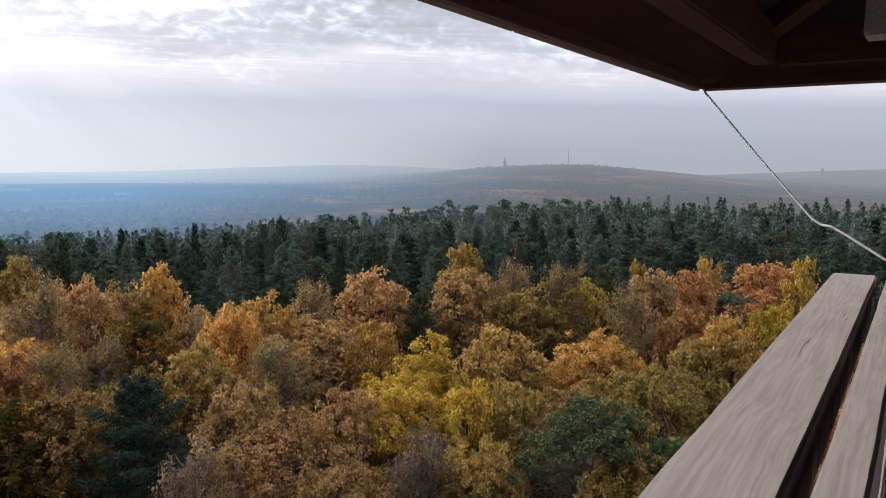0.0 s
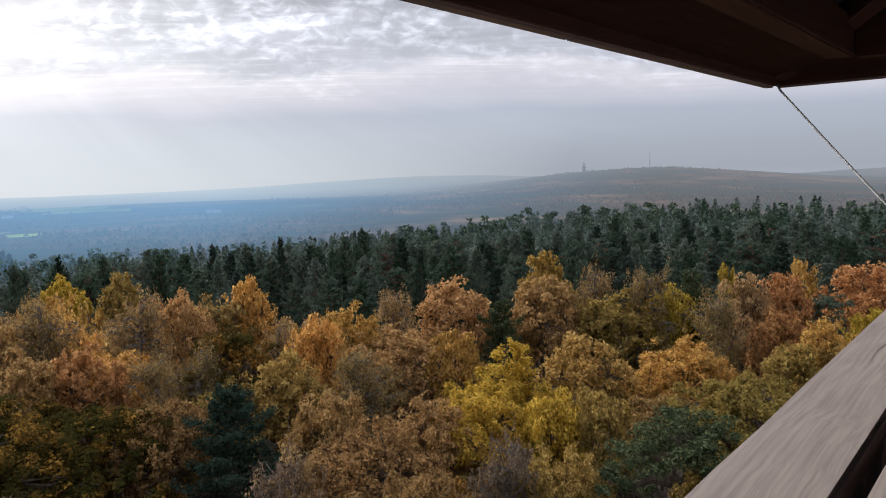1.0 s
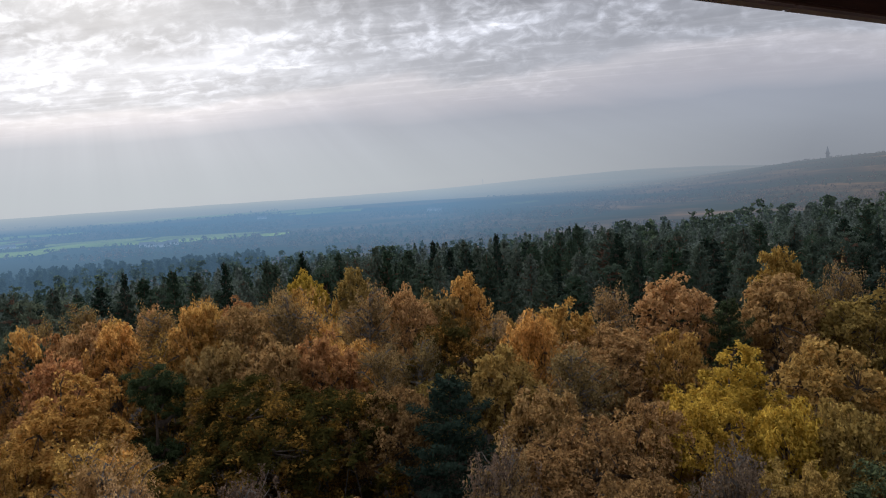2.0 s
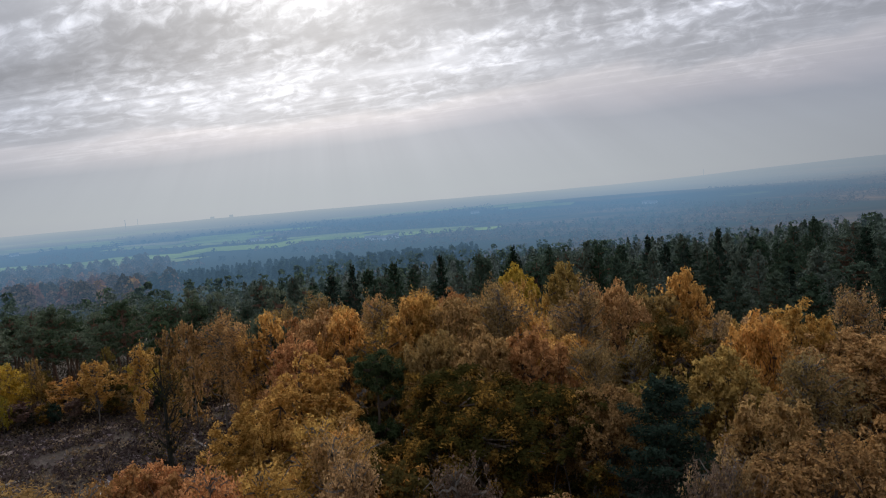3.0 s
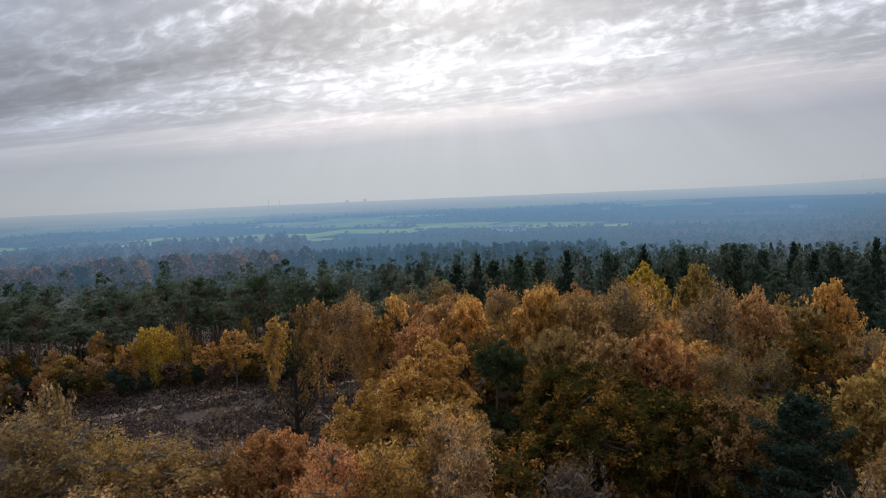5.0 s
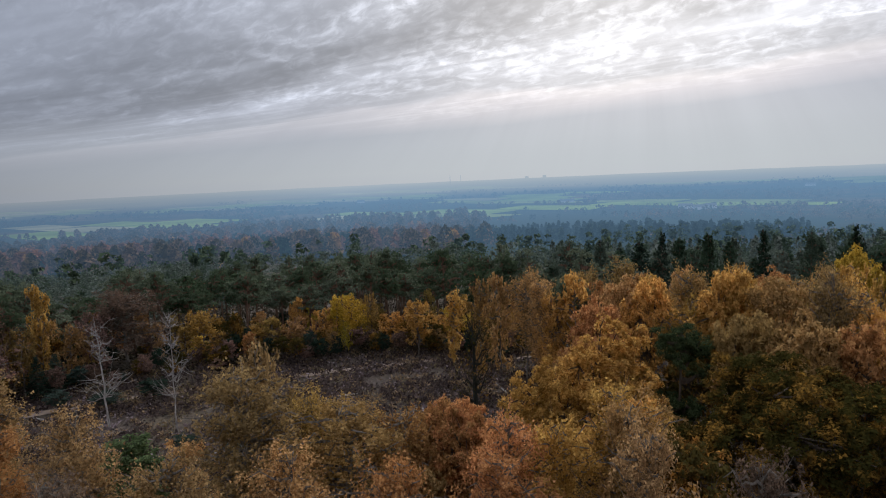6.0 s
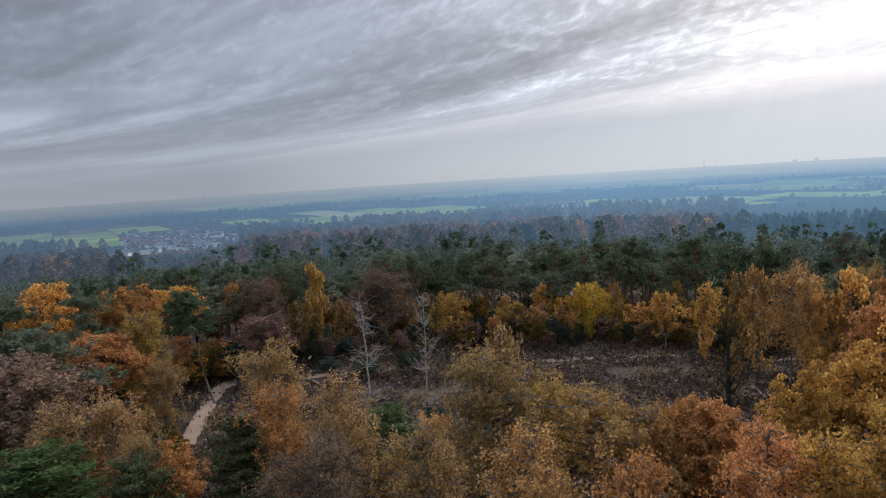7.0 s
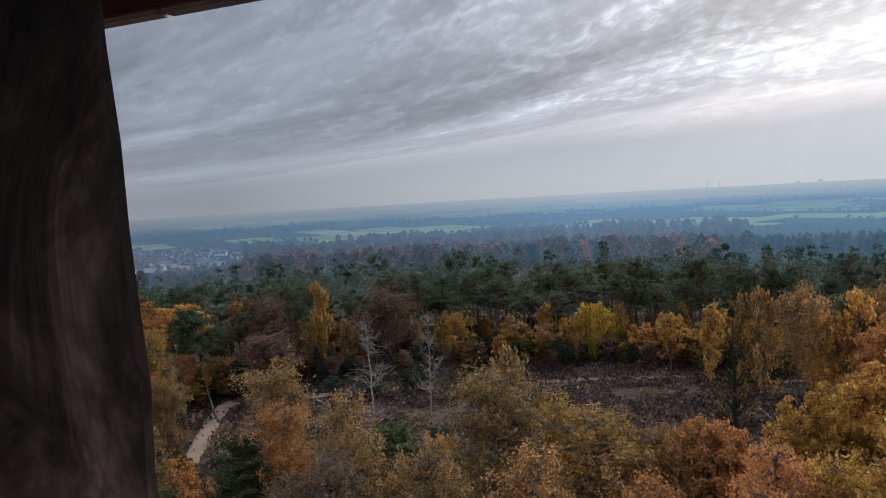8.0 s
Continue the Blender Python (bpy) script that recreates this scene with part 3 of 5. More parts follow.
def airy(seed, count, size, low=0.32, gaps=-0.25, sprays=52):
    """Birch: a slim trunk and many thin, drooping sprays, light between them."""
    rng = np.random.default_rng(seed)
    wood_, crown = Shape(), Shape()
    top = np.array([rng.normal(0, 0.08), rng.normal(0, 0.08), 0.97])
    stem = bent(rng, (0, 0, -0.03), top, 0.03, 8)
    tube(wood_, stem, 0.042, 0.006, 6)
    pts, nrm = [], []
    lean = rng.uniform(0, 2 * math.pi)
    for i in range(sprays):
        t = low + (0.99 - low) * ((i + rng.random()) / sprays) ** 0.9
        at = stem[int(t * 7)] * (1 - (t * 7) % 1) + stem[min(7, int(t * 7) + 1)] * ((t * 7) % 1)
        w = rng.uniform(0, 2 * math.pi)
        x = (t - low) / (1 - low)
        reach = (0.35 + 0.75 * math.sin(math.pi * (0.20 + 0.62 * x)) ** 0.8) * rng.uniform(0.35, 1.05) * (1 + 0.25 * math.cos(w - lean)) * (1 - 0.40 * x ** 4)
        end = at + np.array([math.cos(w) * reach, math.sin(w) * reach, rng.uniform(0.02, 0.13) * (0.35 + reach)])
        path = bent(rng, at, end, 0.025, 5)
        tube(wood_, path, 0.0095, 0.0025, 3)
        tufts = rng.integers(4, 8)
        k = int(count / sprays / tufts)
        for _ in range(tufts):
            s = rng.uniform(0.35, 1.08)
            c = at * (1 - s) + end * s + rng.normal(0, 1, 3) * np.array([0.10, 0.10, 0.020])
            r = rng.uniform(0.05, 0.13)
            q = c + rng.normal(0, 1, (k, 3)) * np.array([r, r, r * 0.42]) * 0.55
            q[:, 2] -= np.abs(rng.normal(0, 0.022, k))
            pts.append(q)
            nrm.append(np.tile([math.cos(w) * 0.6, math.sin(w) * 0.6, 0.5], (k, 1)))
    p, d = np.concatenate(pts), np.concatenate(nrm)
    keep = np.array([noise.noise(Vector(q * 3.5) + Vector((seed, 7, 0))) for q in p]) > gaps
    leaves_unit(crown, rng, p[keep], d[keep], size)
    return wood_, crown


def bare(seed, tufts=0, thick=1.0):
    """A leafless tree: trunk, limbs and twigs; a few leaves hang on where tufts is set."""
    rng = np.random.default_rng(seed)
    wood_, crown = Shape(), Shape()
    stem = bent(rng, (0, 0, -0.03), (rng.normal(0, 0.1), rng.normal(0, 0.1), 0.98), 0.02, 8)
    tube(wood_, stem, 0.045 * thick, 0.005 * thick, 6)
    tips = []
    for i in range(24):
        t = rng.uniform(0.30, 0.97)
        at = stem[int(t * 7)]
        w = rng.uniform(0, 2 * math.pi)
        reach = 0.95 * (1.08 - t) ** 0.6 * rng.uniform(0.5, 1.0)
        end = at + np.array([math.cos(w) * reach, math.sin(w) * reach, reach * rng.uniform(0.12, 0.30)])
        path = bent(rng, at, end, 0.03, 5)
        tube(wood_, path, 0.006 * thick, 0.0016 * thick, 4)
        for q in range(5):
            tip = path[rng.integers(1, 5)] + rng.normal(0, 1, 3) * np.array([0.22, 0.22, 0.05]) + np.array([0, 0, 0.03])
            tube(wood_, bent(rng, path[rng.integers(1, 4)], tip, 0.015, 3), 0.0036 * min(1.0, thick), 0.0012 * min(1.0, thick), 3)
            tips.append(tip)
    if tufts:
        p = np.repeat(np.array(tips), tufts, 0) + rng.normal(0, 1, (len(tips) * tufts, 3)) * np.array([0.09, 0.09, 0.03])
        leaves_unit(crown, rng, p, rng.normal(0, 1, p.shape) + np.array([0, 0, 0.5]), 0.03)
        return wood_, crown
    return wood_, None


def scots(seed, count, size=0.075, lean=0.0, low=0.60, girth=1.0):
    """Scots pine: a bare reddish trunk under a flat-layered crown."""
    rng = np.random.default_rng(seed)
    wood_, crown = Shape(), Shape()
    stem = bent(rng, (0, 0, -0.03), (lean + rng.normal(0, 0.18), rng.normal(0, 0.18), 0.96), 0.035 + 0.08 * lean, 7)
    tube(wood_, stem, 0.062 * girth, 0.02 * girth, 6)
    pads = []
    for i in range(24):
        t = rng.uniform(low, 0.98)
        at = stem[int(t * 6)] * (1 - (t * 6) % 1) + stem[min(6, int(t * 6) + 1)] * ((t * 6) % 1)
        w = rng.uniform(0, 2 * math.pi)
        reach = rng.uniform(0.25, 0.95) * (1.15 - 0.75 * max(0, (t - 0.72) / 0.28)) * (0.7 if t < 0.66 else 1)
        end = at + np.array([math.cos(w) * reach, math.sin(w) * reach, rng.uniform(0.0, 0.06)])
        tube(wood_, bent(rng, at, end, 0.02, 4), 0.022, 0.006, 4)
        pads.append((end, rng.uniform(0.22, 0.42)))
    pads.append((stem[-1], 0.36))
    k = count // len(pads)
    for c, r in pads:
        heaps = rng.normal(0, 1, (7, 3)) * np.array([r, r, r * 0.10]) * 0.55
        h = heaps[rng.integers(7, size=k)]
        d = unit(rng.normal(0, 1, (k, 3)) + np.array([0, 0, 0.4]))
        p = c + h + d * np.array([r, r, r * 0.16]) * 0.42 * rng.uniform(0.3, 1.1, (k, 1))
        leaves_unit(crown, rng, p, d + np.array([0, 0, 0.6]), size, 0.45)
    return wood_, crown


def fir(seed, count, size, base=0.30, boughs=64, taper=0.8, jag=0.4, lift=0.03, thick=0.016, lean=0.05):
    """Pine or fir: separate boughs round a straight stem, flat sprays of needles with dark gaps between."""
    rng = np.random.default_rng(seed)
    wood_, crown = Shape(), Shape()
    stem = bent(rng, (0, 0, -0.03), (rng.normal(0, lean), rng.normal(0, lean), 0.985), 0.012, 6)
    tube(wood_, stem, 0.055, 0.007, 6)
    each = count // boughs
    for i in range(boughs):
        x = (i + rng.random()) / boughs
        t = base + (0.985 - base) * x
        at = stem[int(t * 5)] * (1 - (t * 5) % 1) + stem[min(5, int(t * 5) + 1)] * ((t * 5) % 1)
        w = 2.4 * i + rng.uniform(-0.5, 0.5)
        wide = ((1 - x) ** taper * 0.96 + 0.07) * (0.70 + 0.30 * min(1, x / 0.2))
        reach = wide * rng.uniform(1 - jag, 1.12)
        out = np.array([math.cos(w), math.sin(w), 0])
        side = np.array([-math.sin(w), math.cos(w), 0])
        end = at + out * reach + np.array([0, 0, lift * reach])
        if i % 2:
            tube(wood_, bent(rng, at, end, 0.008, 3), 0.013, 0.004, 3)
        k = int(each * (0.45 + 0.9 * wide))
        sp = rng.uniform(0.10, 1.05, k) ** 0.75
        p = at + (end - at) * sp[:, None] + side * (rng.normal(0, 1, k) * (0.045 + 0.17 * reach * (1.15 - sp)))[:, None]
        p[:, 2] += rng.normal(0, thick, k) * (1.2 - 0.5 * sp) - 0.012 * (1 - sp) + 0.03 * reach * sp ** 3
        leaves_unit(crown, rng, p, np.tile(out * 0.35 + np.array([0, 0, 0.9]), (k, 1)), size, 0.5)
    return wood_, crown


# kind: object name, bark, category, variants of (wood, crown)
def variants(make, seeds, **args):
    return [make(s, **args) for s in seeds]


KINDS = {
    "oak": ("oak_tree", "brown", variants(broadleaf, (1, 2, 3, 4), count=22000, size=0.025, twigs=300, puff=0.115, base=0.44, slender=2.8, rough=0.24)),
    "great_oak": ("great_oak_tree", "brown", variants(broadleaf, (60,), count=110000, size=0.0122, slender=1.7, twigs=620, puff=0.078, base=-0.02, gaps=-0.3, rough=0.26)),
    "dome": ("spreading_birch_tree", "brown", variants(broadleaf, (63, 64), count=42000, size=0.021, slender=2.4, twigs=460, puff=0.092, base=0.02, gaps=-0.3, rough=0.26, peak=0.18)),
    "broad": ("beech_tree", "brown", variants(broadleaf, (5, 6, 7, 8, 65, 66), count=10500, size=0.036, twigs=210, puff=0.14, peak=0.1, base=0.44, slender=2.8, rough=0.24)),
    "small": ("rowan_tree", "brown", variants(broadleaf, (9, 10), count=3000, size=0.07, twigs=110, puff=0.18)),
    "birch": ("birch_tree", "birch", variants(airy, (11, 12, 13, 18), count=15000, size=0.026, sprays=84)),
    "slim": ("young_birch_tree", "birch", variants(airy, (14, 15, 16, 17), count=4800, size=0.060, low=0.16, gaps=-0.15, sprays=42)),
    "bare": ("dead_tree", "grey", variants(bare, (21, 22), thick=0.85)),
    "tufted": ("half_bare_tree", "dark", variants(bare, (23, 24), tufts=7, thick=2.4)),
    "scots": ("scots_pine_tree", "pine", variants(scots, (31, 32, 33, 34), count=2600, size=0.067)),
    "scots_near": ("scots_pine_tree", "pine", variants(scots, (35, 36), count=11000, size=0.042)),
    "leaning": ("scots_pine_tree", "birch", variants(scots, (37,), count=12000, size=0.038, lean=0.6, low=0.74, girth=0.55)),
    "broad_pine": ("broad_pine_tree", "brown", variants(scots, (38, 39), count=26000, size=0.028, low=0.20)),
    "young_pine": ("young_pine_tree", "brown", variants(fir, (41, 42), count=20000, size=0.030, base=0.22, boughs=62, taper=0.42, jag=0.55, lift=0.06, thick=0.014)),
    "pine": ("pine_tree", "pine", variants(fir, (43, 44, 45, 48, 49), count=4400, size=0.058, base=0.36, boughs=44, taper=0.62, jag=0.5, lift=0.05, thick=0.013)),
    "spruce": ("spruce_tree", "brown", variants(fir, (46, 47, 50), count=5000, size=0.052, base=0.16, boughs=64, taper=0.85, jag=0.35, lift=-0.03, thick=0.010)),
}
WORDS = {"gold": "golden-orange", "amber": "amber-brown", "yellow": "bright yellow", "lemon": "lemon-yellow", "olive": "yellow-olive", "rust": "rusty orange", "russet": "dark russet", "tan": "pale tan", "brown": "brown-gold", "dusk": "greyish-pink thinning", "oak": "dark gold and brown", "pine": "dark green", "spruce": "blackish green", "green": "dull green", "scots": "grey-green", "young": "deep green"}
MADE, PLANTED, STOCK = {}, [], {}


def plant(kind, colour, x, y, tall, wide, turn=None):
    """One tree with its foot on the land: kind and leaf colour, height and crown radius in metres."""
    rng = random.Random(int(x * 97 + y * 131))
    name, skin, shapes = KINDS[kind]
    if kind in ("oak", "broad"):
        wide *= 1.1
    pick = rng.randrange(len(shapes))
    m = pose(x, y, height(x, y), 0, 0, rng.uniform(0, 360) if turn is None else turn) @ Matrix.Diagonal((wide, wide, tall, 1))
    key = (kind, colour, pick)
    PLANTED.append((x, y, wide))
    if key in MADE:
        a, b, c = MADE[key].scale
        return copy_thing(MADE[key], m @ Matrix.Diagonal((1 / a, 1 / b, 1 / c, 1)))
    if (kind, pick) not in STOCK:
        wood_, crown = shapes[pick]
        STOCK[kind, pick] = (wood_.mesh("trunk", BARK[skin]), crown.mesh("crown", LEAF[colour]) if crown else None)
    trunk_mesh, crown_mesh = STOCK[kind, pick]
    root = new(name)
    trunk = new("trunk", trunk_mesh)
    trunk.parent = root
    if crown_mesh:
        crown = new("crown", crown_mesh)
        crown.parent = root
        crown.material_slots[0].link = "OBJECT"
        crown.material_slots[0].material = LEAF[colour]
    words = name.replace("_", " ")
    if kind == "great_oak":
        words = "broad oak tree"
    label = f"grey leafless {words} on brown forest floor" if not crown_mesh else f"{words} with {WORDS[colour]} foliage in the wood"
    tagged(root, label, "tree", "trees of the wood below the tower")
    root.matrix_basis = m
    MADE[key] = root
    return root

# ---- single trees, nearest first ----
plant("oak", "brown", -5.1, 34.0, 13.3, 3.0)
plant("birch", "russet", -23.1, 26.9, 13.3, 2.3)
plant("birch", "tan", -11.8, 33.6, 13.3, 2.2)
plant("birch", "dusk", -12.4, 33.7, 13.3, 2.2)
plant("oak", "olive", 2.7, 36.3, 13.3, 2.5)
plant("oak", "olive", 10.1, 35.7, 13.3, 3.0)
plant("birch", "tan", -28.0, 24.5, 13.3, 2.6)
plant("broad_pine", "young", 6.9, 36.6, 15.2, 4.6)
plant("birch", "rust", -35.0, 13.1, 11.8, 3.0)
plant("birch", "dusk", -1.1, 37.4, 13.3, 2.2)
plant("broad", "green", 12.4, 36.5, 13.3, 2.5)
plant("birch", "rust", -34.0, 18.7, 11.3, 3.2)
plant("birch", "amber", -39.6, 7.8, 11.8, 3.7)
plant("oak", "brown", -9.6, 40.3, 13.3, 4.4)
plant("birch", "gold", -35.7, 23.3, 12.3, 3.4)
plant("birch", "rust", -37.5, 20.6, 12.3, 2.9)
plant("birch", "tan", -42.9, 1.7, 11.8, 3.2)
plant("birch", "amber", -33.8, 26.8, 13.3, 2.9)
plant("birch", "dusk", -43.1, -5.6, 11.8, 3.5)
plant("oak", "amber", -5.9, 44.5, 13.3, 3.1)
plant("young_pine", "spruce", -18.2, 41.6, 15.3, 4.5)
plant("broad", "yellow", 1.8, 45.9, 13.3, 2.6)
plant("broad", "olive", 4.7, 45.9, 13.3, 2.6)
plant("birch", "gold", -36.4, 28.4, 13.3, 3.4)
plant("birch", "rust", -43.2, 16.7, 11.8, 2.9)
plant("birch", "amber", -44.8, 13.5, 12.3, 5.2)
plant("oak", "yellow", -3.2, 46.9, 13.3, 3.7)
plant("oak", "rust", -42.9, 20.0, 12.3, 3.3)
plant("broad", "amber", -13.6, 45.5, 13.3, 3.0)
plant("oak", "rust", -43.2, 19.7, 12.3, 3.7)
plant("young_pine", "young", -45.2, -16.8, 11.3, 4.3)
plant("oak", "brown", -23.6, 43.6, 13.6, 3.6)
plant("oak", "olive", 14.1, 46.8, 14.3, 4.4)
plant("birch", "olive", -49.2, 11.2, 12.3, 2.9)
plant("birch", "tan", -50.0, 7.1, 14.3, 4.9)
plant("birch", "tan", -47.3, -17.6, 11.3, 2.1)
plant("oak", "rust", -48.2, -16.7, 10.8, 3.5)
plant("birch", "tan", -51.1, -3.9, 12.8, 3.5)
plant("great_oak", "oak", -31.0, 41.0, 15.2, 10.4)
plant("birch", "tan", -12.3, 51.3, 14.3, 3.2)
plant("young_pine", "green", -48.0, -24.3, 11.3, 7.0)
plant("birch", "rust", -53.2, -8.5, 11.8, 3.6)
plant("dome", "yellow", -1.7, 54.0, 14.3, 6.0)
plant("broad", "olive", -18.8, 52.4, 14.3, 3.7)
plant("young_pine", "young", -54.3, -12.5, 10.3, 4.3)
plant("young_pine", "green", -57.1, -0.9, 9.3, 4.4)
plant("broad", "olive", 5.1, 57.7, 14.3, 4.0)
plant("broad", "olive", 19.8, 54.5, 14.3, 3.3)
plant("birch", "tan", -28.2, 50.8, 14.3, 2.7)
plant("oak", "gold", 12.9, 57.0, 14.3, 4.6)
plant("birch", "tan", -54.6, -22.3, 11.8, 2.7)
plant("slim", "tan", -58.6, 8.9, 14.3, 2.0)
plant("birch", "tan", -26.3, 53.3, 14.3, 2.4)
plant("broad", "rust", -33.2, 50.0, 15.8, 3.5)
plant("broad", "gold", -5.9, 59.8, 14.3, 2.6)
plant("broad", "olive", 23.9, 55.5, 14.3, 3.1)
plant("birch", "tan", -55.3, -24.7, 11.8, 4.0)
plant("birch", "tan", -59.8, -10.1, 14.3, 4.3)
plant("broad", "amber", -37.7, 47.7, 15.8, 3.7)
plant("dome", "gold", -48.9, 36.9, 14.8, 6.6)
plant("dome", "gold", -48.2, 30.6, 12.6, 4.4)
plant("broad", "gold", 23.6, 57.1, 15.8, 3.3)
plant("broad", "amber", -41.3, 46.0, 15.8, 3.1)
plant("broad", "gold", -18.2, 59.3, 15.8, 2.9)
plant("broad_pine", "young", -45.6, 42.3, 14.6, 3.4)
plant("oak", "amber", -11.3, 61.4, 14.3, 5.4)
plant("oak", "oak", -25.3, 57.2, 15.8, 4.1)
plant("broad", "gold", -34.0, 54.5, 14.3, 3.6)
plant("birch", "tan", -22.5, 61.0, 14.3, 2.4)
plant("broad", "rust", 21.6, 62.4, 15.8, 2.9)
plant("birch", "tan", 17.6, 64.0, 15.8, 3.2)
plant("broad", "gold", -16.3, 65.3, 15.8, 3.4)
plant("young_pine", "young", -2.3, 68.0, 15.8, 3.7)
plant("broad", "yellow", 28.9, 61.9, 15.8, 2.9)
plant("tufted", "oak", -62.6, 31.2, 14.8, 3.4)
plant("birch", "tan", -35.3, 60.5, 17.3, 3.5)
plant("broad", "amber", -45.1, 53.8, 17.3, 3.3)
plant("birch", "dusk", -62.7, -32.9, 12.3, 5.4)
plant("birch", "tan", -42.0, 57.2, 17.3, 2.9)
plant("birch", "tan", -13.3, 70.0, 15.8, 2.9)
plant("broad", "gold", -49.4, 51.5, 17.3, 3.1)
plant("birch", "tan", -43.5, 57.4, 15.8, 2.7)
plant("broad", "amber", -6.7, 71.8, 17.3, 4.7)
plant("broad", "gold", -49.2, 52.9, 17.3, 3.1)
plant("broad", "olive", 9.6, 72.1, 15.8, 4.6)
plant("broad", "amber", -33.0, 65.1, 17.3, 3.1)
plant("broad", "amber", 1.9, 73.6, 16.8, 4.8)
plant("birch", "tan", 12.1, 72.8, 17.3, 3.1)
plant("birch", "dusk", -66.5, -33.1, 13.3, 7.1)
plant("broad", "tan", 21.6, 71.4, 17.3, 3.1)
plant("broad", "gold", -56.8, 48.6, 15.8, 3.2)
plant("birch", "tan", 7.3, 75.4, 17.3, 2.9)
plant("slim", "gold", -42.0, 63.2, 15.8, 1.9)
plant("broad", "yellow", 14.9, 74.8, 15.8, 3.4)
plant("broad", "rust", 25.4, 72.4, 17.3, 3.1)
plant("broad", "amber", -32.1, 70.1, 15.8, 3.9)
plant("broad", "amber", -60.5, 48.5, 15.8, 3.1)
plant("birch", "amber", -56.2, 54.1, 15.8, 3.3)
plant("scots_near", "scots", -69.9, -34.8, 15.3, 5.1)
plant("young_pine", "young", 18.0, 76.4, 17.3, 3.7)
plant("broad", "gold", -29.9, 73.3, 17.3, 3.1)
plant("scots_near", "scots", 30.0, 73.7, 14.3, 4.0)
plant("slim", "gold", 28.2, 74.5, 17.3, 2.4)
plant("slim", "gold", -65.6, 45.8, 15.1, 2.7)
plant("birch", "tan", -77.7, -25.0, 9.3, 2.5)
plant("slim", "yellow", 38.1, 74.2, 17.3, 2.4)
plant("broad", "gold", 2.7, 83.6, 18.3, 3.3)
plant("bare", "tan", -83.9, 3.9, 14.6, 3.0)
plant("scots", "scots", -69.3, 47.5, 15.5, 2.7)
plant("birch", "amber", -71.0, 44.9, 14.2, 3.0)
plant("oak", "rust", -78.6, -31.3, 13.3, 4.3)
plant("birch", "olive", -82.2, -27.8, 13.8, 3.5)
plant("slim", "yellow", 23.8, 84.5, 16.3, 2.0)
plant("bare", "tan", -90.0, -3.2, 13.4, 4.4)
plant("birch", "amber", -77.3, 46.2, 14.5, 3.2)
plant("slim", "amber", -78.9, 43.4, 14.4, 2.2)
plant("spruce", "pine", 23.6, 87.0, 16.3, 2.2)
plant("spruce", "pine", 28.3, 86.8, 15.3, 2.1)
plant("slim", "brown", -81.9, 41.9, 13.4, 2.0)
plant("broad", "rust", 39.2, 84.2, 16.6, 5.4)
plant("scots_near", "scots", -87.4, -36.8, 15.8, 4.1)
plant("pine", "pine", -1.5, 95.0, 14.9, 2.3)
plant("spruce", "spruce", -13.7, 94.0, 18.3, 2.5)
plant("slim", "gold", -90.6, 42.2, 10.8, 2.1)
plant("pine", "pine", -41.0, 91.2, 18.1, 2.3)
plant("spruce", "spruce", -37.5, 92.7, 18.0, 2.5)
plant("broad", "olive", -51.9, 85.5, 16.7, 3.0)
plant("spruce", "spruce", 14.1, 99.0, 19.6, 2.7)
plant("broad", "yellow", -57.4, 81.9, 16.9, 3.1)
plant("pine", "pine", -6.5, 99.8, 17.7, 2.2)
plant("scots_near", "scots", -90.5, -46.5, 15.3, 5.3)
plant("pine", "pine", -1.7, 104.0, 16.4, 2.9)
plant("spruce", "spruce", -39.2, 97.4, 17.8, 2.5)
plant("pine", "pine", -50.0, 92.3, 19.1, 2.7)
plant("slim", "gold", -98.3, 39.7, 8.4, 2.8)
plant("spruce", "spruce", -105.4, -11.7, 6.2, 1.9)
plant("birch", "russet", -105.2, -19.5, 8.2, 5.4)
plant("pine", "pine", -25.2, 105.0, 18.9, 2.3)
plant("slim", "brown", -107.1, -13.5, 9.4, 2.0)
plant("spruce", "pine", -107.6, -9.6, 5.8, 2.1)
plant("slim", "brown", -109.7, -7.9, 8.8, 2.0)
plant("slim", "lemon", -107.2, 32.4, 8.8, 2.0)
plant("broad", "rust", -105.4, -37.8, 14.2, 4.2)
plant("birch", "rust", -107.5, -31.5, 5.7, 2.8)
plant("slim", "gold", -111.4, -11.4, 14.6, 2.0)
plant("broad", "gold", -101.5, -47.4, 15.9, 4.5)
plant("slim", "lemon", -108.9, 30.1, 8.7, 1.5)
plant("slim", "olive", -111.1, 20.4, 6.4, 2.8)
plant("slim", "lemon", -107.8, 33.8, 7.0, 1.9)
plant("slim", "amber", -110.4, 24.0, 5.7, 2.8)
plant("slim", "gold", -106.1, 38.8, 5.5, 2.8)
plant("slim", "gold", -111.6, 17.7, 5.2, 2.3)
plant("slim", "gold", -103.4, 45.6, 5.2, 2.3)
plant("slim", "amber", -112.4, -11.3, 9.3, 2.3)
plant("slim", "russet", -112.9, -4.1, 9.5, 2.8)
plant("slim", "gold", -109.4, 28.3, 6.8, 2.3)
plant("slim", "gold", -104.9, 42.2, 7.1, 2.3)
plant("slim", "lemon", -108.6, 31.3, 8.6, 1.9)
plant("birch", "russet", -112.4, -19.0, 12.6, 4.6)
plant("slim", "gold", -113.6, 10.3, 8.2, 3.0)
plant("birch", "russet", -116.0, -0.8, 12.2, 6.1)
plant("broad", "gold", -111.2, -33.1, 12.9, 4.6)
plant("pine", "pine", -2.9, 117.9, 16.1, 3.3)
plant("broad", "rust", -119.4, -24.9, 12.1, 3.1)
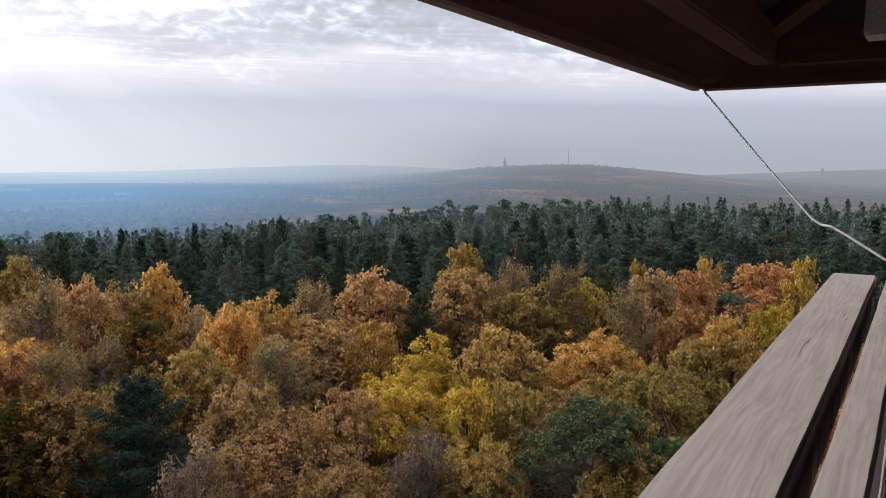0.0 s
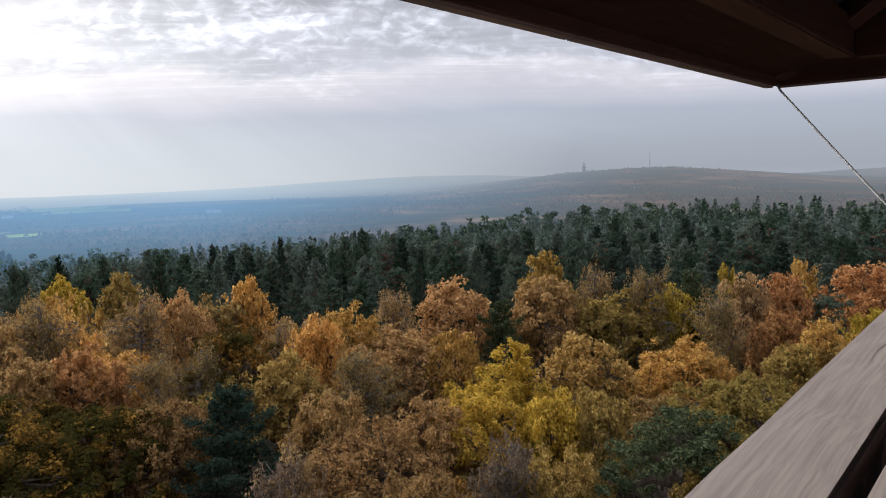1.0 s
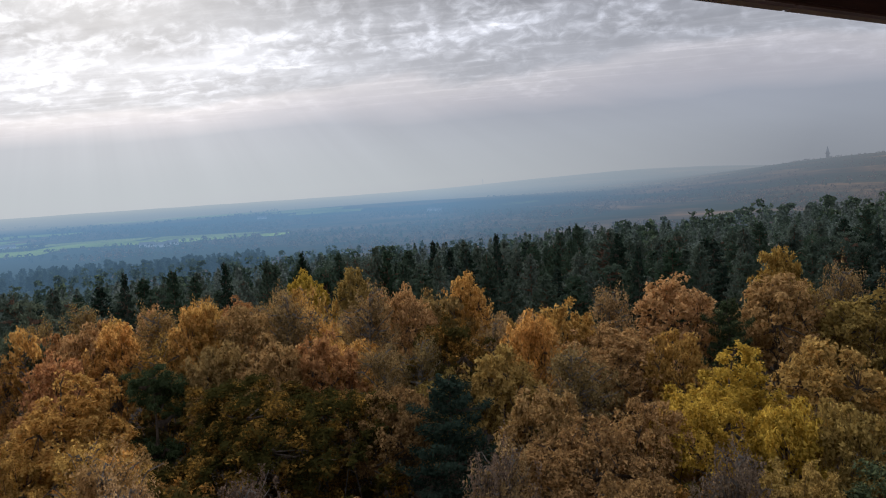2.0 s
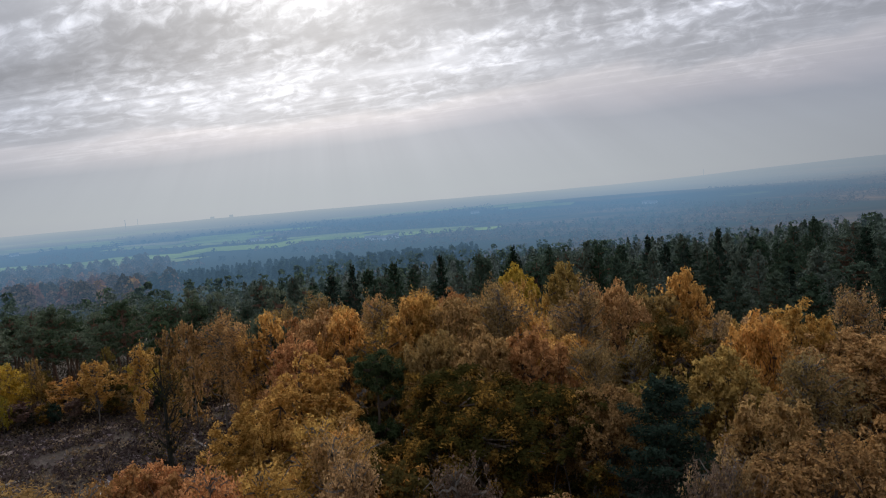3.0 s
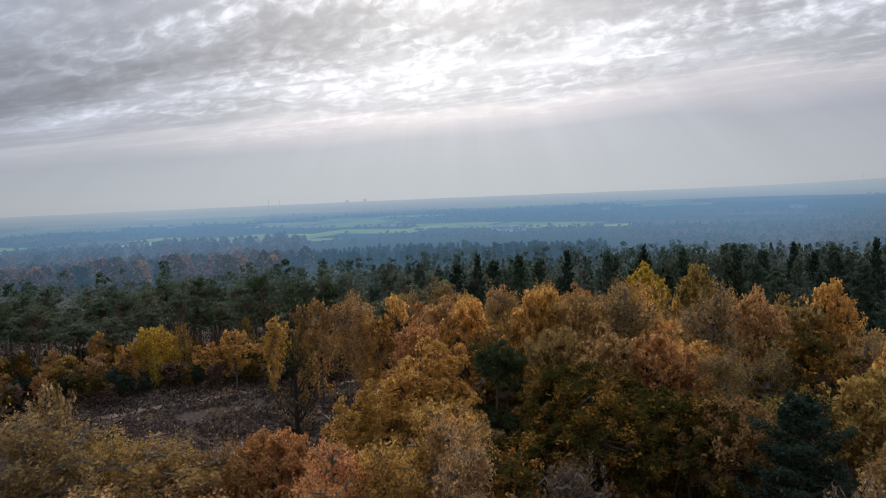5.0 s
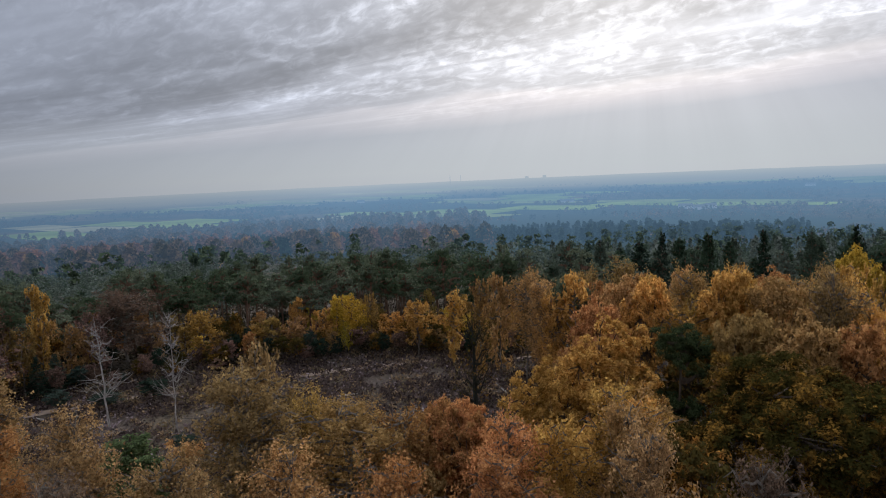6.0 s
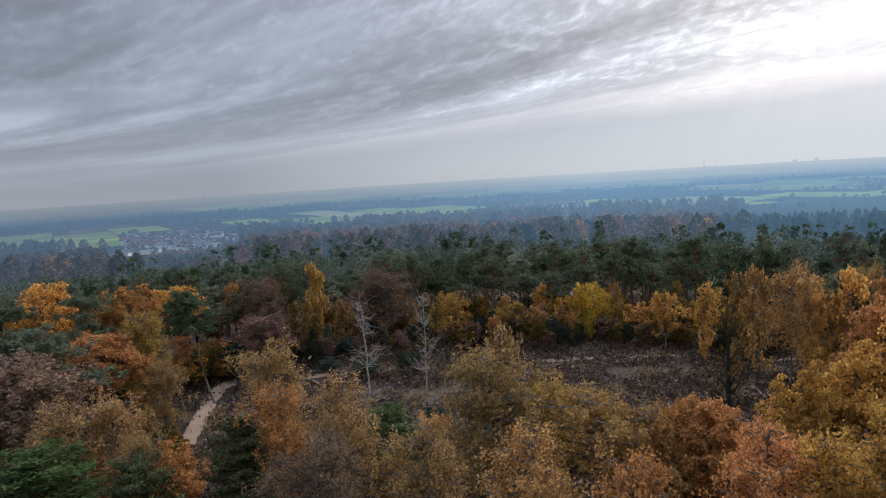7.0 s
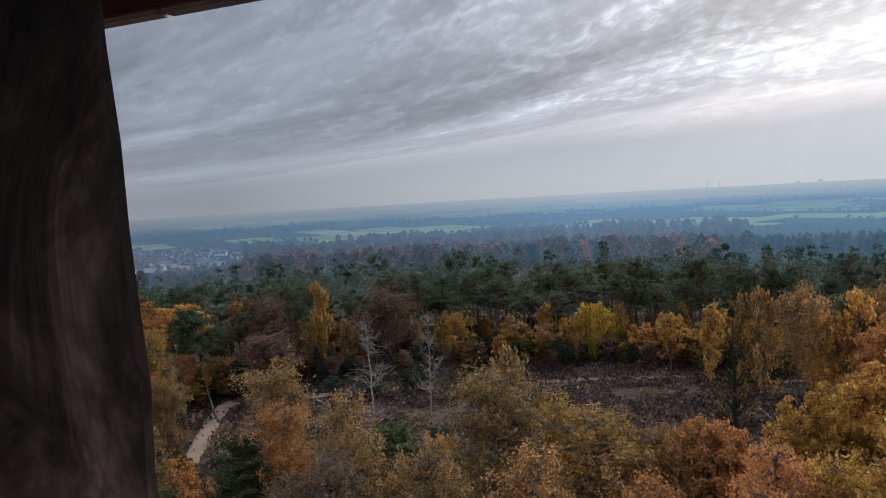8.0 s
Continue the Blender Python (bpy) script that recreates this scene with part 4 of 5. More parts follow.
plant("spruce", "spruce", -71.1, 102.8, 17.4, 2.4)
plant("pine", "pine", -1.1, 135.0, 14.8, 3.7)


def fill(count, az0, az1, r0, r1, kinds, gap, seed, tall=(9, 12), wide=(2.0, 3.0)):
    """Trees that close the wood between the ones set singly."""
    rng = random.Random(seed)
    for _ in range(count):
        az, r = rng.uniform(az0, az1), math.sqrt(rng.uniform(r0 * r0, r1 * r1))
        x, y = polar(az, r)
        kind, colour = rng.choice(kinds)
        if 99 < az < 122 and 34 < r < 112 and tall[1] > 7:          # the path's own lane
            continue
        if r < 52 and kind in ("small", "slim"):       # near the tower only full crowns show
            kind = "broad" if kind == "small" else "birch"
        if all((x - a) ** 2 + (y - b) ** 2 > (gap * c) ** 2 for a, b, c in PLANTED):
            plant(kind, colour, x, y, rng.uniform(*tall), rng.uniform(*wide))


MIXED = [("broad", "amber"), ("broad", "olive"), ("broad", "gold"), ("small", "amber"), ("small", "tan"), ("slim", "tan"), ("small", "oak")]
fill(260, -62, 56, 26, 84, MIXED, 1.0, 5, (9.0, 12.5), (2.2, 3.4))
fill(110, 27, 57, 66, 98, [("broad", "amber"), ("broad", "gold"), ("broad", "rust"), ("birch", "gold"), ("birch", "amber"), ("slim", "gold")], 0.85, 71, (11.5, 15.0), (2.2, 3.4))
fill(120, 56, 125, 26, 60, [("slim", "amber"), ("small", "amber"), ("slim", "rust"), ("small", "tan")], 0.9, 6, (6.5, 9.5), (1.8, 2.6))
fill(60, 122, 132, 60, 120, MIXED + [("slim", "tan")], 0.9, 7, (9, 13), (2.2, 3.2))
fill(70, 107.5, 122, 62, 112, [("small", "tan"), ("small", "oak"), ("small", "russet"), ("small", "rust")], 0.55, 9, (3, 6.5), (1.5, 2.4))
fill(60, 58, 98, 112, 124, [("small", "amber"), ("slim", "gold"), ("small", "oak"), ("slim", "olive")], 0.7, 8, (5, 9), (1.3, 2.0))

SKYLINE = [(-70, -2.1), (-26, -2.15), (-20, -2.4), (-13, -2.55), (-9.8, -3.05), (-5.3, -3.35), (-0.7, -4.0), (4, -4.3), (8.4, -4.4), (17, -4.6), (25, -5.1), (38, -5.7), (45, -6.0), (54, -6.1), (60, -5.9), (75, -6.0), (85, -6.1), (95, -6.2), (125, -6.0)]


def crest(az):
    for (a, ea), (b, eb) in zip(SKYLINE, SKYLINE[1:]):
        if a <= az <= b:
            return ea + (eb - ea) * (az - a) / (b - a)
    return SKYLINE[-1][1]


def pine_belt(count, az0, az1, r0, r1, kinds, seed, tall, wide, gap=0.75):
    """Tall conifers whose tops keep under the wood's skyline."""
    rng = random.Random(seed)
    for _ in range(count):
        az, r = rng.uniform(az0, az1), rng.uniform(r0, r1)
        x, y = polar(az, r)
        roof = 28 - r * math.tan(radians(-crest(az))) - height(x, y) + rng.uniform(-6.5, 0.3)
        h = min(rng.uniform(*tall), roof)
        if h < 7 or any((x - a) ** 2 + (y - b) ** 2 < (gap * c) ** 2 for a, b, c in PLANTED):
            continue
        kind = rng.choice(kinds)
        colour = ("scots" if az > 50 else "pine") if kind == "scots" else "spruce" if kind == "spruce" else "pine"
        plant(kind, colour, x, y, h, rng.uniform(*wide) * (1.3 if kind == "spruce" else 1.0))


pine_belt(220, -40, 27, 88, 122, ["pine", "pine", "pine", "spruce"], 11, (11.5, 18.5), (3.0, 4.3), 1.0)
pine_belt(400, -40, 57, 120, 172, ["pine", "pine", "spruce", "pine", "scots"], 12, (14.5, 19.5), (3.2, 4.5), 1.0)
pine_belt(60, 24, 60, 98, 145, ["pine", "scots", "scots", "spruce", "pine"], 13, (13, 19), (3.0, 4.2), 1.0)
# single conifers that stand above the rest
for az, r, el, kind in ((48.3, 108, -5.2, "spruce"), (44.9, 116, -5.5, "pine"), (41.1, 110, -5.1, "spruce"), (38.0, 120, -5.4, "pine"), (35.1, 112, -4.9, "spruce"), (32.2, 118, -5.2, "pine"), (29.1, 106, -4.9, "pine"), (24.5, 112, -4.7, "spruce"), (53.0, 112, -5.9, "pine"), (55.5, 118, -5.8, "scots"), (19.5, 116, -4.4, "spruce"), (13.0, 122, -4.1, "pine")):
    x, y = polar(az, r)
    plant(kind, "spruce" if kind == "spruce" else "pine", x, y, 28 + r * math.tan(radians(el)) - height(x, y), 3.0)
pine_belt(190, 58, 100, 117, 168, ["scots"], 14, (16, 20.5), (2.6, 3.8), 0.9)
pine_belt(260, 98, 130, 114, 175, ["scots", "scots", "pine"], 15, (14, 18.5), (2.8, 4.0), 0.95)
fill(22, 59, 97, 106, 124, [("slim", "gold"), ("slim", "amber"), ("slim", "lemon"), ("slim", "brown"), ("small", "rust")], 0.55, 61, (3.5, 7.0), (1.1, 2.0))


def far_wood(name, colour, spots, label, tip=0.25, quads=80, size=0.14, tiers=5, clouds=0):
    """Woods far off, one mesh: many small ragged crowns. spots: rows of x, y, height, radius."""
    rng = np.random.default_rng(len(spots) + 17)
    shape = Shape()
    for x, y, tall, wide in spots:
        z = rng.random(quads) ** 0.8
        w = rng.uniform(0, 2 * math.pi, quads)
        rad = ((1 - z) * (1 - tip) + tip * np.sqrt(np.maximum(0, 1 - z * z))) * rng.uniform(0.7, 1.05, quads)
        rad = rad * (0.72 + 0.34 * (1 - (z * tiers) % 1.0))          # boughs in tiers
        p = np.stack([np.cos(w) * rad * wide, np.sin(w) * rad * wide, (0.12 + 0.88 * z) * tall], 1)
        d = np.stack([np.cos(w), np.sin(w), np.full(quads, 0.7)], 1)
        if clouds:          # needles heaped in clouds
            c, pick = p[:clouds] * np.array([0.75, 0.75, 1.0]), rng.integers(clouds, size=quads)
            d = unit(rng.normal(0, 1, (quads, 3)) + np.array([0, 0, 0.45]))
            p = c[pick] + d * np.array([1, 1, 0.55]) * (wide * rng.uniform(0.28, 0.5, clouds)[pick])[:, None]
        leaves(shape, rng, p + np.array([x, y, height(x, y)]), d, size * tall, 0.8)
    ob = new(name, shape.mesh(name, FAR[colour]))
    return tagged(ob, label, "woods", kind="stuff")


# the plain is parcelled into long fields; green where the meadows lie, woods elsewhere
PARCEL = radians(24)
LONG_SIDE, SHORT_SIDE = 210.0, 95.0
MEADOWS = [(72, 12, 1260, 260), (50, 9, 1350, 240), (58, 9, 1750, 260), (112, 8, 1330, 200), (90, 9, 1420, 200), (76, 12, 2150, 300), (98, 8, 2500, 320), (42, 6, 1220, 150), (46, 8, 2350, 260), (66, 9, 2900, 300), (4.6, 2.2, 1188, 24), (23, 1.4, 1405, 30), (34, 5, 2000, 200)]


def parcel(x, y):
    """Which field of the plain a point lies in, and how far it is inside."""
    a = x * math.cos(PARCEL) + y * math.sin(PARCEL)
    b = -x * math.sin(PARCEL) + y * math.cos(PARCEL)
    row = math.floor(b / SHORT_SIDE)
    a += (row * 73.0) % LONG_SIDE
    return math.floor(a / LONG_SIDE), row


def crop(cell):
    """What grows on a field: nothing (wood), or one of three crops."""
    col, row = cell
    a, b = (col + 0.5) * LONG_SIDE - (row * 73.0) % LONG_SIDE, (row + 0.5) * SHORT_SIDE
    x, y = a * math.cos(PARCEL) - b * math.sin(PARCEL), a * math.sin(PARCEL) + b * math.cos(PARCEL)
    az, r = bearing(x, y), math.hypot(x, y)
    if not (-4 < az < 124 and 1010 < r < 3300):
        return None
    green = max(math.exp(-((az - m) / w) ** 2 - ((r - c) / d) ** 2) for m, w, c, d in MEADOWS)
    pick = random.Random(col * 7919 + row * 104729)
    if green + pick.uniform(-0.35, 0.2) < 0.42:
        return None
    return pick.choice((0, 0, 2, 2, 2, 1))


def cropped(az, r):
    return (102.4 < az < 109.8 and 860 < r < 1230) or crop(parcel(*polar(az, r))) is not None


def scatter(count, az0, az1, r0, r1, seed, tall, wide, thin=0.0, scale=0.004):
    rng = random.Random(seed)
    rows = []
    for _ in range(count):
        az, r = rng.uniform(az0, az1), math.sqrt(rng.uniform(r0 * r0, r1 * r1))
        x, y = polar(az, r)
        if noise.noise(Vector((x * scale, y * scale, seed))) > thin and not cropped(az, r):
            k = rng.uniform(*tall)
            rows.append((x, y, k, k * rng.uniform(*wide)))
    return rows


def under_crest(rows, drop=0.6):
    """Keeps the tops of a distant wood under the skyline of the belt."""
    kept = []
    for x, y, tall, wide in rows:
        roof = 28 - math.hypot(x, y) * math.tan(radians(-crest(bearing(x, y)))) - height(x, y) + drop
        if roof > 8:
            k = min(tall, roof)
            kept.append((x, y, max(7.0, k - 6.5 * abs(math.sin(x * 7.3 + y * 3.1)) ** 1.5), wide * 1.25))
    return kept


def before_village(rows):
    """Only low growth stands between the pines and the village."""
    return [(x, y, min(tall, 5.5), min(wide, 3.2)) if 101.2 < bearing(x, y) < 110.6 and math.hypot(x, y) > 410 else (x, y, tall, wide) for x, y, tall, wide in rows]


far_wood("pine_belt_behind", "belt", under_crest(scatter(1500, -42, 57, 166, 300, 20, (14.5, 19.5), (0.13, 0.19), -1)), "dense dark green pines behind the tall belt", 0.30, 210, 0.027, 7)
far_wood("scots_pine_wood", "belt", under_crest(scatter(480, 57, 128, 165, 260, 31, (17, 22), (0.15, 0.20), -1)), "round-headed Scots pines behind the clearing", 0.95, 340, 0.022, 5, 12)
far_wood("scots_pine_forest", "belt", under_crest(scatter(1150, 84, 131, 240, 400, 33, (11, 17), (0.19, 0.27), -0.6)), "dark green Scots pine forest falling towards the village", 0.95, 200, 0.032, 2, 9)
far_wood("spruce_wood", "spruce", scatter(900, 38, 80, 500, 680, 21, (7, 14), (0.20, 0.30), -0.12, 0.007), "dark blue-green spruce wood beyond the pines", 0.1)
far_wood("pine_wood", "pine", before_village(scatter(900, -66, 130, 215, 420, 22, (13, 17), (0.17, 0.24), -0.25)), "hazy green pine wood behind the tall belt", 0.5, 120, 0.045, 5, 10)
far_wood("russet_wood", "russet", before_village(scatter(260, 66, 104, 430, 760, 23, (12, 17), (0.32, 0.45), -0.05)), "russet broadleaf wood on the lower slope", 0.8)
far_wood("mixed_wood", "mixed", before_village(scatter(1500, 62, 125, 400, 1100, 24, (12, 19), (0.34, 0.52), -0.15)), "mixed brown and green woods round the village", 0.85, 210, 0.07)
far_wood("spruce_stand", "spruce", before_village(scatter(900, 72, 112, 450, 760, 35, (9, 15), (0.20, 0.28), 0.02, 0.009)), "dark blue-green spruces among the hazy mixed woods", 0.1)
far_wood("golden_wood", "gold", before_village(scatter(160, 60, 125, 380, 800, 25, (12, 16), (0.30, 0.42), 0.15, 0.01)), "golden autumn trees scattered in the far woods", 0.8)
far_wood("heath_wood", "mixed", scatter(4200, -45, 50, 420, 1700, 26, (4, 8), (0.7, 1.1), -0.15, 0.003), "brown autumn woods in the valley below the hill", 0.85, 34, 0.16)
far_wood("valley_pines", "pine", scatter(2200, -45, 50, 420, 1900, 27, (4, 8), (0.5, 0.9), 0.08, 0.003), "dark pines among the brown woods of the valley", 0.4, 36, 0.2)
far_wood("hedgerow_trees", "mixed", scatter(2600, 34, 125, 950, 2100, 28, (6, 9), (0.6, 1.0), 0.02, 0.006), "tree rows and copses between the meadows", 0.8, 26, 0.24)
far_wood("plain_pines", "spruce", scatter(1600, 34, 125, 1000, 2600, 30, (5, 8), (0.7, 1.3), 0.12, 0.004), "dark woods on the hazy plain", 0.6, 24, 0.26)
far_wood("hill_woods", "mixed", scatter(2600, -60, 20, 1500, 3400, 29, (2.5, 4.5), (1.0, 1.8), -0.1, 0.0015), "brown woods over the long hill", 0.8, 16, 0.45)

# ---- the lookout tower ----
TOWER = Matrix.Translation(EYE) @ pose(0, 0, 0, 0, 0, TURN + 90)     # local x along the rail, local y outwards, z from the first eye


def part(name, bm, material, parent, label=""):
    me = bpy.data.meshes.new(name)
    bm.to_mesh(me)
    bm.free()
    me.materials.append(material)
    ob = new(name, me)
    ob.parent = parent
    if label:
        tagged(ob, label)
    return ob


def beam(size, bevel=0.006, wobble=0.0, cuts=0):
    """A timber of that size about its middle, edges eased, a little uneven."""
    bm = bmesh.new()
    bmesh.ops.create_cube(bm, size=1)
    bmesh.ops.scale(bm, vec=size, verts=bm.verts)
    if cuts:
        axis = max(range(3), key=lambda i: size[i])
        long = [e for e in bm.edges if abs((e.verts[0].co - e.verts[1].co)[axis]) > size[axis] * 0.9]
        bmesh.ops.subdivide_edges(bm, edges=long, cuts=cuts)
    bmesh.ops.bevel(bm, geom=[e for e in bm.edges if e.calc_face_angle(0) > 0.5], offset=bevel, segments=2, affect="EDGES", clamp_overlap=True)
    if wobble:
        for q in bm.verts:
            q.co += Vector([wobble * noise.noise(q.co * 3 + Vector((i * 9, 0, 0))) for i in range(3)])
    return bm


def thing(name, label, category, m=None, group=""):
    root = new(name)
    root.matrix_basis = TOWER if m is None else TOWER @ m
    return tagged(root, label, category, group)


FLOOR, RAILZ = -1.56, -0.408
S0, S1 = -2.86, 3.10                       # the platform's two corners along the rail
MIDS, MIDN, HALF = (S0 + S1) / 2, -2.90, 2.98

# floor
deck = thing("deck", "grey-brown plank floor of the lookout platform", "floor")
tagged(deck, kind="structure")
for i in range(40):
    y = MIDN - HALF + 0.075 + i * 0.149
    ob = part("plank", beam((2 * HALF, 0.14, 0.045), 0.004), RAIL_WOOD, deck)
    ob.location = (MIDS, y, FLOOR - 0.0225)

# tower frame below the platform
frame_ = thing("tower_frame", "dark timber legs under the lookout platform", "tower")
tagged(frame_, kind="structure")
for sx in (S0 + 0.2, S1 - 0.2):
    for sy in (MIDN - HALF + 0.2, MIDN + HALF - 0.2):
        leg = part("leg", beam((0.3, 0.3, 26.4), 0.01), POST_WOOD, frame_)
        leg.location = (sx, sy, FLOOR - 0.25 - 13.2)
for sy in (MIDN - HALF + 0.2, MIDN, MIDN + HALF - 0.2):
    joist = part("joist", beam((2 * HALF, 0.16, 0.2), 0.008), POST_WOOD, frame_)
    joist.location = (MIDS, sy, FLOOR - 0.15)


def guard(m, left, right, group):
    """One side's guard rail: wide cap plank outside, board on edge inside, a lower rail."""
    root = thing("guard_rail", "weathered pinkish-grey timber guard rail with a wide cap plank", "railing", m, group)
    long, mid = right - left, (left + right) / 2
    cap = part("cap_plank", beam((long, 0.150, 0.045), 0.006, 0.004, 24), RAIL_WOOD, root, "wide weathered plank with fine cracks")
    cap.location = (mid, 0.1915, RAILZ - 0.0225)
    cap.data.materials.append(SIDE_WOOD)                 # the sides are a darker brown than the top
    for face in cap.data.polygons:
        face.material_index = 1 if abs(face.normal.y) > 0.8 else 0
    board = part("edge_board", beam((long, 0.062, 0.15), 0.006, 0.004, 24), RAIL_WOOD, root)
    board.location = (mid, 0.056, RAILZ - 0.079)
    support = part("bearer", beam((long, 0.05, 0.12), 0.005), POST_WOOD, root)
    support.location = (mid, 0.15, RAILZ - 0.108)
    low = part("lower_rail", beam((long, 0.05, 0.14), 0.005), RAIL_WOOD, root)
    low.location = (mid, 0.056, RAILZ - 0.62)
    return root


guard(None, S0, S1 + 0.01, "guard rails of the platform")
# the next side, round the corner
guard(pose(S1 - 0.0, MIDN + HALF - 0.08, 0, 0, 0, -90) @ pose(-0.0, -0.06, 0.012), 0.22, 5.9, "guard rails of the platform")


def post(s, n_, group="posts of the platform"):
    root = thing("post", "dark brown stained square timber post with grain", "post", pose(s, n_, 0), group)
    bm = beam((0.145, 0.145, 0.62 - FLOOR), 0.009, 0.016, 90)
    for q in bm.verts:          # hewn, not quite true
        q.co += Vector([0.0035 * noise.noise(q.co * 17 + Vector((i * 7, s, 0))) for i in range(3)])
    shaft = part("shaft", bm, POST_WOOD, root)
    shaft.location = (0, 0, (0.62 + FLOOR) / 2)
    return root


for s, n_ in ((S0 + 0.075, -0.06), (-1.72, -0.06), (-0.5285, -0.06), (0.6725, -0.069), (1.86, -0.06), (S1 - 0.075, -0.06)):
    post(s, n_)
for k in (1, 2, 3):
    post(S1 - 0.075, -0.05 - 1.95 * k)
    post(S0 + 0.075, -0.05 - 1.95 * k)

# ---- roof ----
EAVE, OVER = 0.375, 0.93
roof = thing("roof", "low brown timber roof with boarded eaves over the platform", "roof")


bm = bmesh.new()
over_s = 0.52
KINK = -1.0                                  # the long eave bends in a little past here
corners = [(S0 - over_s, OVER - 0.32), (KINK, OVER), (S1 + over_s, OVER), (S1 + over_s, 2 * MIDN - OVER), (S0 - over_s, 2 * MIDN - OVER)]
peak = bm.verts.new((MIDS, MIDN, EAVE + 1.9))
lo = [bm.verts.new((x, y, EAVE + 0.10)) for x, y in corners]
for i in range(5):
    bm.faces.new((lo[i], lo[(i + 1) % 5], peak))
bmesh.ops.solidify(bm, geom=bm.faces[:], thickness=0.05)
part("covering", bm, FELT, roof, "dark roof covering")


def soffit(a, b, inner_a, inner_b, count):
    """Boards under the eaves, side by side, from the edge in to the wall plate."""
    a, b, ia, ib = map(Vector, (a, b, inner_a, inner_b))
    for i in range(count):
        t0, t1 = (i + 0.004) / count, (i + 0.996) / count
        bm = bmesh.new()
        q = [bm.verts.new(p) for p in (a.lerp(ia, t0), b.lerp(ib, t0), b.lerp(ib, t1), a.lerp(ia, t1))]
        bm.faces.new(q)
        bmesh.ops.solidify(bm, geom=bm.faces[:], thickness=-0.02)
        part("soffit_board", bm, ROOF_WOOD, roof)


SIDES = [(corners[i], corners[(i + 1) % 5]) for i in range(5)]
RING_S, RING_N = 0.28, 0.56                   # the purlin ring stands out past the posts
INNER = [(S0 - RING_S, RING_N - 0.30), (KINK, RING_N), (S1 + RING_S, RING_N), (S1 + RING_S, 2 * MIDN - RING_N), (S0 - RING_S, 2 * MIDN - RING_N)]
for i in range(5):
    (ax, ay), (bx, by) = SIDES[i]
    (ix, iy), (jx, jy) = INNER[i], INNER[(i + 1) % 5]
    soffit((ax, ay, EAVE + 0.03), (bx, by, EAVE + 0.03), (ix, iy, EAVE + 0.09), (jx, jy, EAVE + 0.09), 3)
    mid = Vector(((ax + bx) / 2, (ay + by) / 2, EAVE + 0.06))
    long = math.hypot(bx - ax, by - ay)
    turn = math.degrees(math.atan2(by - ay, bx - ax))
    fascia = part("fascia", beam((long, 0.03, 0.13), 0.004), ROOF_WOOD, roof, "brown stained fascia board")
    fascia.matrix_basis = pose(mid.x, mid.y, mid.z, 0, 0, turn) @ pose(0, 0.0, 0)
    pieces = 5
    for k in range(pieces):
        trim = part("drip_trim", beam((long / pieces - 0.004, 0.045, 0.028), 0.006), TRIM, roof, "brown metal drip edge")
        trim.matrix_basis = pose(mid.x, mid.y, mid.z, 0, 0, turn) @ pose(-long / 2 + (k + 0.5) * long / pieces, 0.024, -0.058)
    plate_mid = ((ix + jx) / 2, (iy + jy) / 2)
    plong = math.hypot(jx - ix, jy - iy)
    plate = part("purlin", beam((plong, 0.10, 0.16), 0.008, 0.003, 10), ROOF_WOOD, roof, "brown stained beam under the rafters")
    plate.matrix_basis = pose(plate_mid[0], plate_mid[1], EAVE + 0.14, 0, 0, turn) @ pose(0, 0.05, 0)
    if i == 1:
        continue
    # hip rafter from the corner to the peak
    foot, head = Vector((ax, ay, EAVE + 0.10)), Vector((MIDS, MIDN, EAVE + 1.80))
    hip = part("hip_rafter", beam(((head - foot).length, 0.10, 0.18), 0.006), ROOF_WOOD, roof)
    hip.matrix_basis = Matrix.Translation((foot + head) / 2) @ (head - foot).to_track_quat("X", "Z").to_matrix().to_4x4()
for i in range(9):
    s = S0 + 0.3 + i * (S1 - S0 - 0.6) / 8
    k = 1 - abs(s - MIDS) / (S1 - MIDS)
    foot, head = Vector((s, 0.1, EAVE + 0.33)), Vector((s, 0.1 - 2.7 * k - 0.25, EAVE + 0.33 + 1.35 * k))
    r_ = part("rafter", beam(((head - foot).length, 0.07, 0.14), 0.005), ROOF_WOOD, roof)
    r_.matrix_basis = Matrix.Translation((foot + head) / 2) @ (head - foot).to_track_quat("X", "Z").to_matrix().to_4x4()

head = part("head_beam", beam((S1 - S0 + 0.1, 0.14, 0.18), 0.008, 0.003, 10), ROOF_WOOD, roof, "brown beam lying on the posts")
head.location = (MIDS, -0.06, 0.71)
tie = part("tie_beam", beam((0.12, 1.5, 0.2), 0.006, 0.003, 8), RAIL_WOOD, roof, "pale grey tie beam")
tie.location = (2.20, -0.595, 0.435)

# ---- lightning cable from the roof's corner to the rail ----
way_points = [(3.60, 0.915, 0.375), (3.57, 0.895, 0.345), (3.42, 0.621, 0.048), (3.30, 0.46, -0.115), (3.225, 0.362, -0.212), (3.20, 0.325, -0.232), (3.17, 0.289, -0.234), (3.13, 0.23, -0.262), (3.04, 0.091, -0.338), (3.02, 0.03, -0.36)]
knots_ = np.array(way_points)
at_ = np.linspace(0, len(knots_) - 1, 46)
shape = Shape()
tube(shape, np.stack([np.interp(at_, np.arange(len(knots_)), knots_[:, i]) for i in range(3)], 1), 0.0048, 0.0048, 10)
strand = shape.mesh("lightning_cable", ZINC)
strand.shade_smooth()
cable = tagged(new("lightning_cable", strand), "thin zinc cable hanging from the roof corner to the post", "cable")
cable.matrix_basis = TOWER

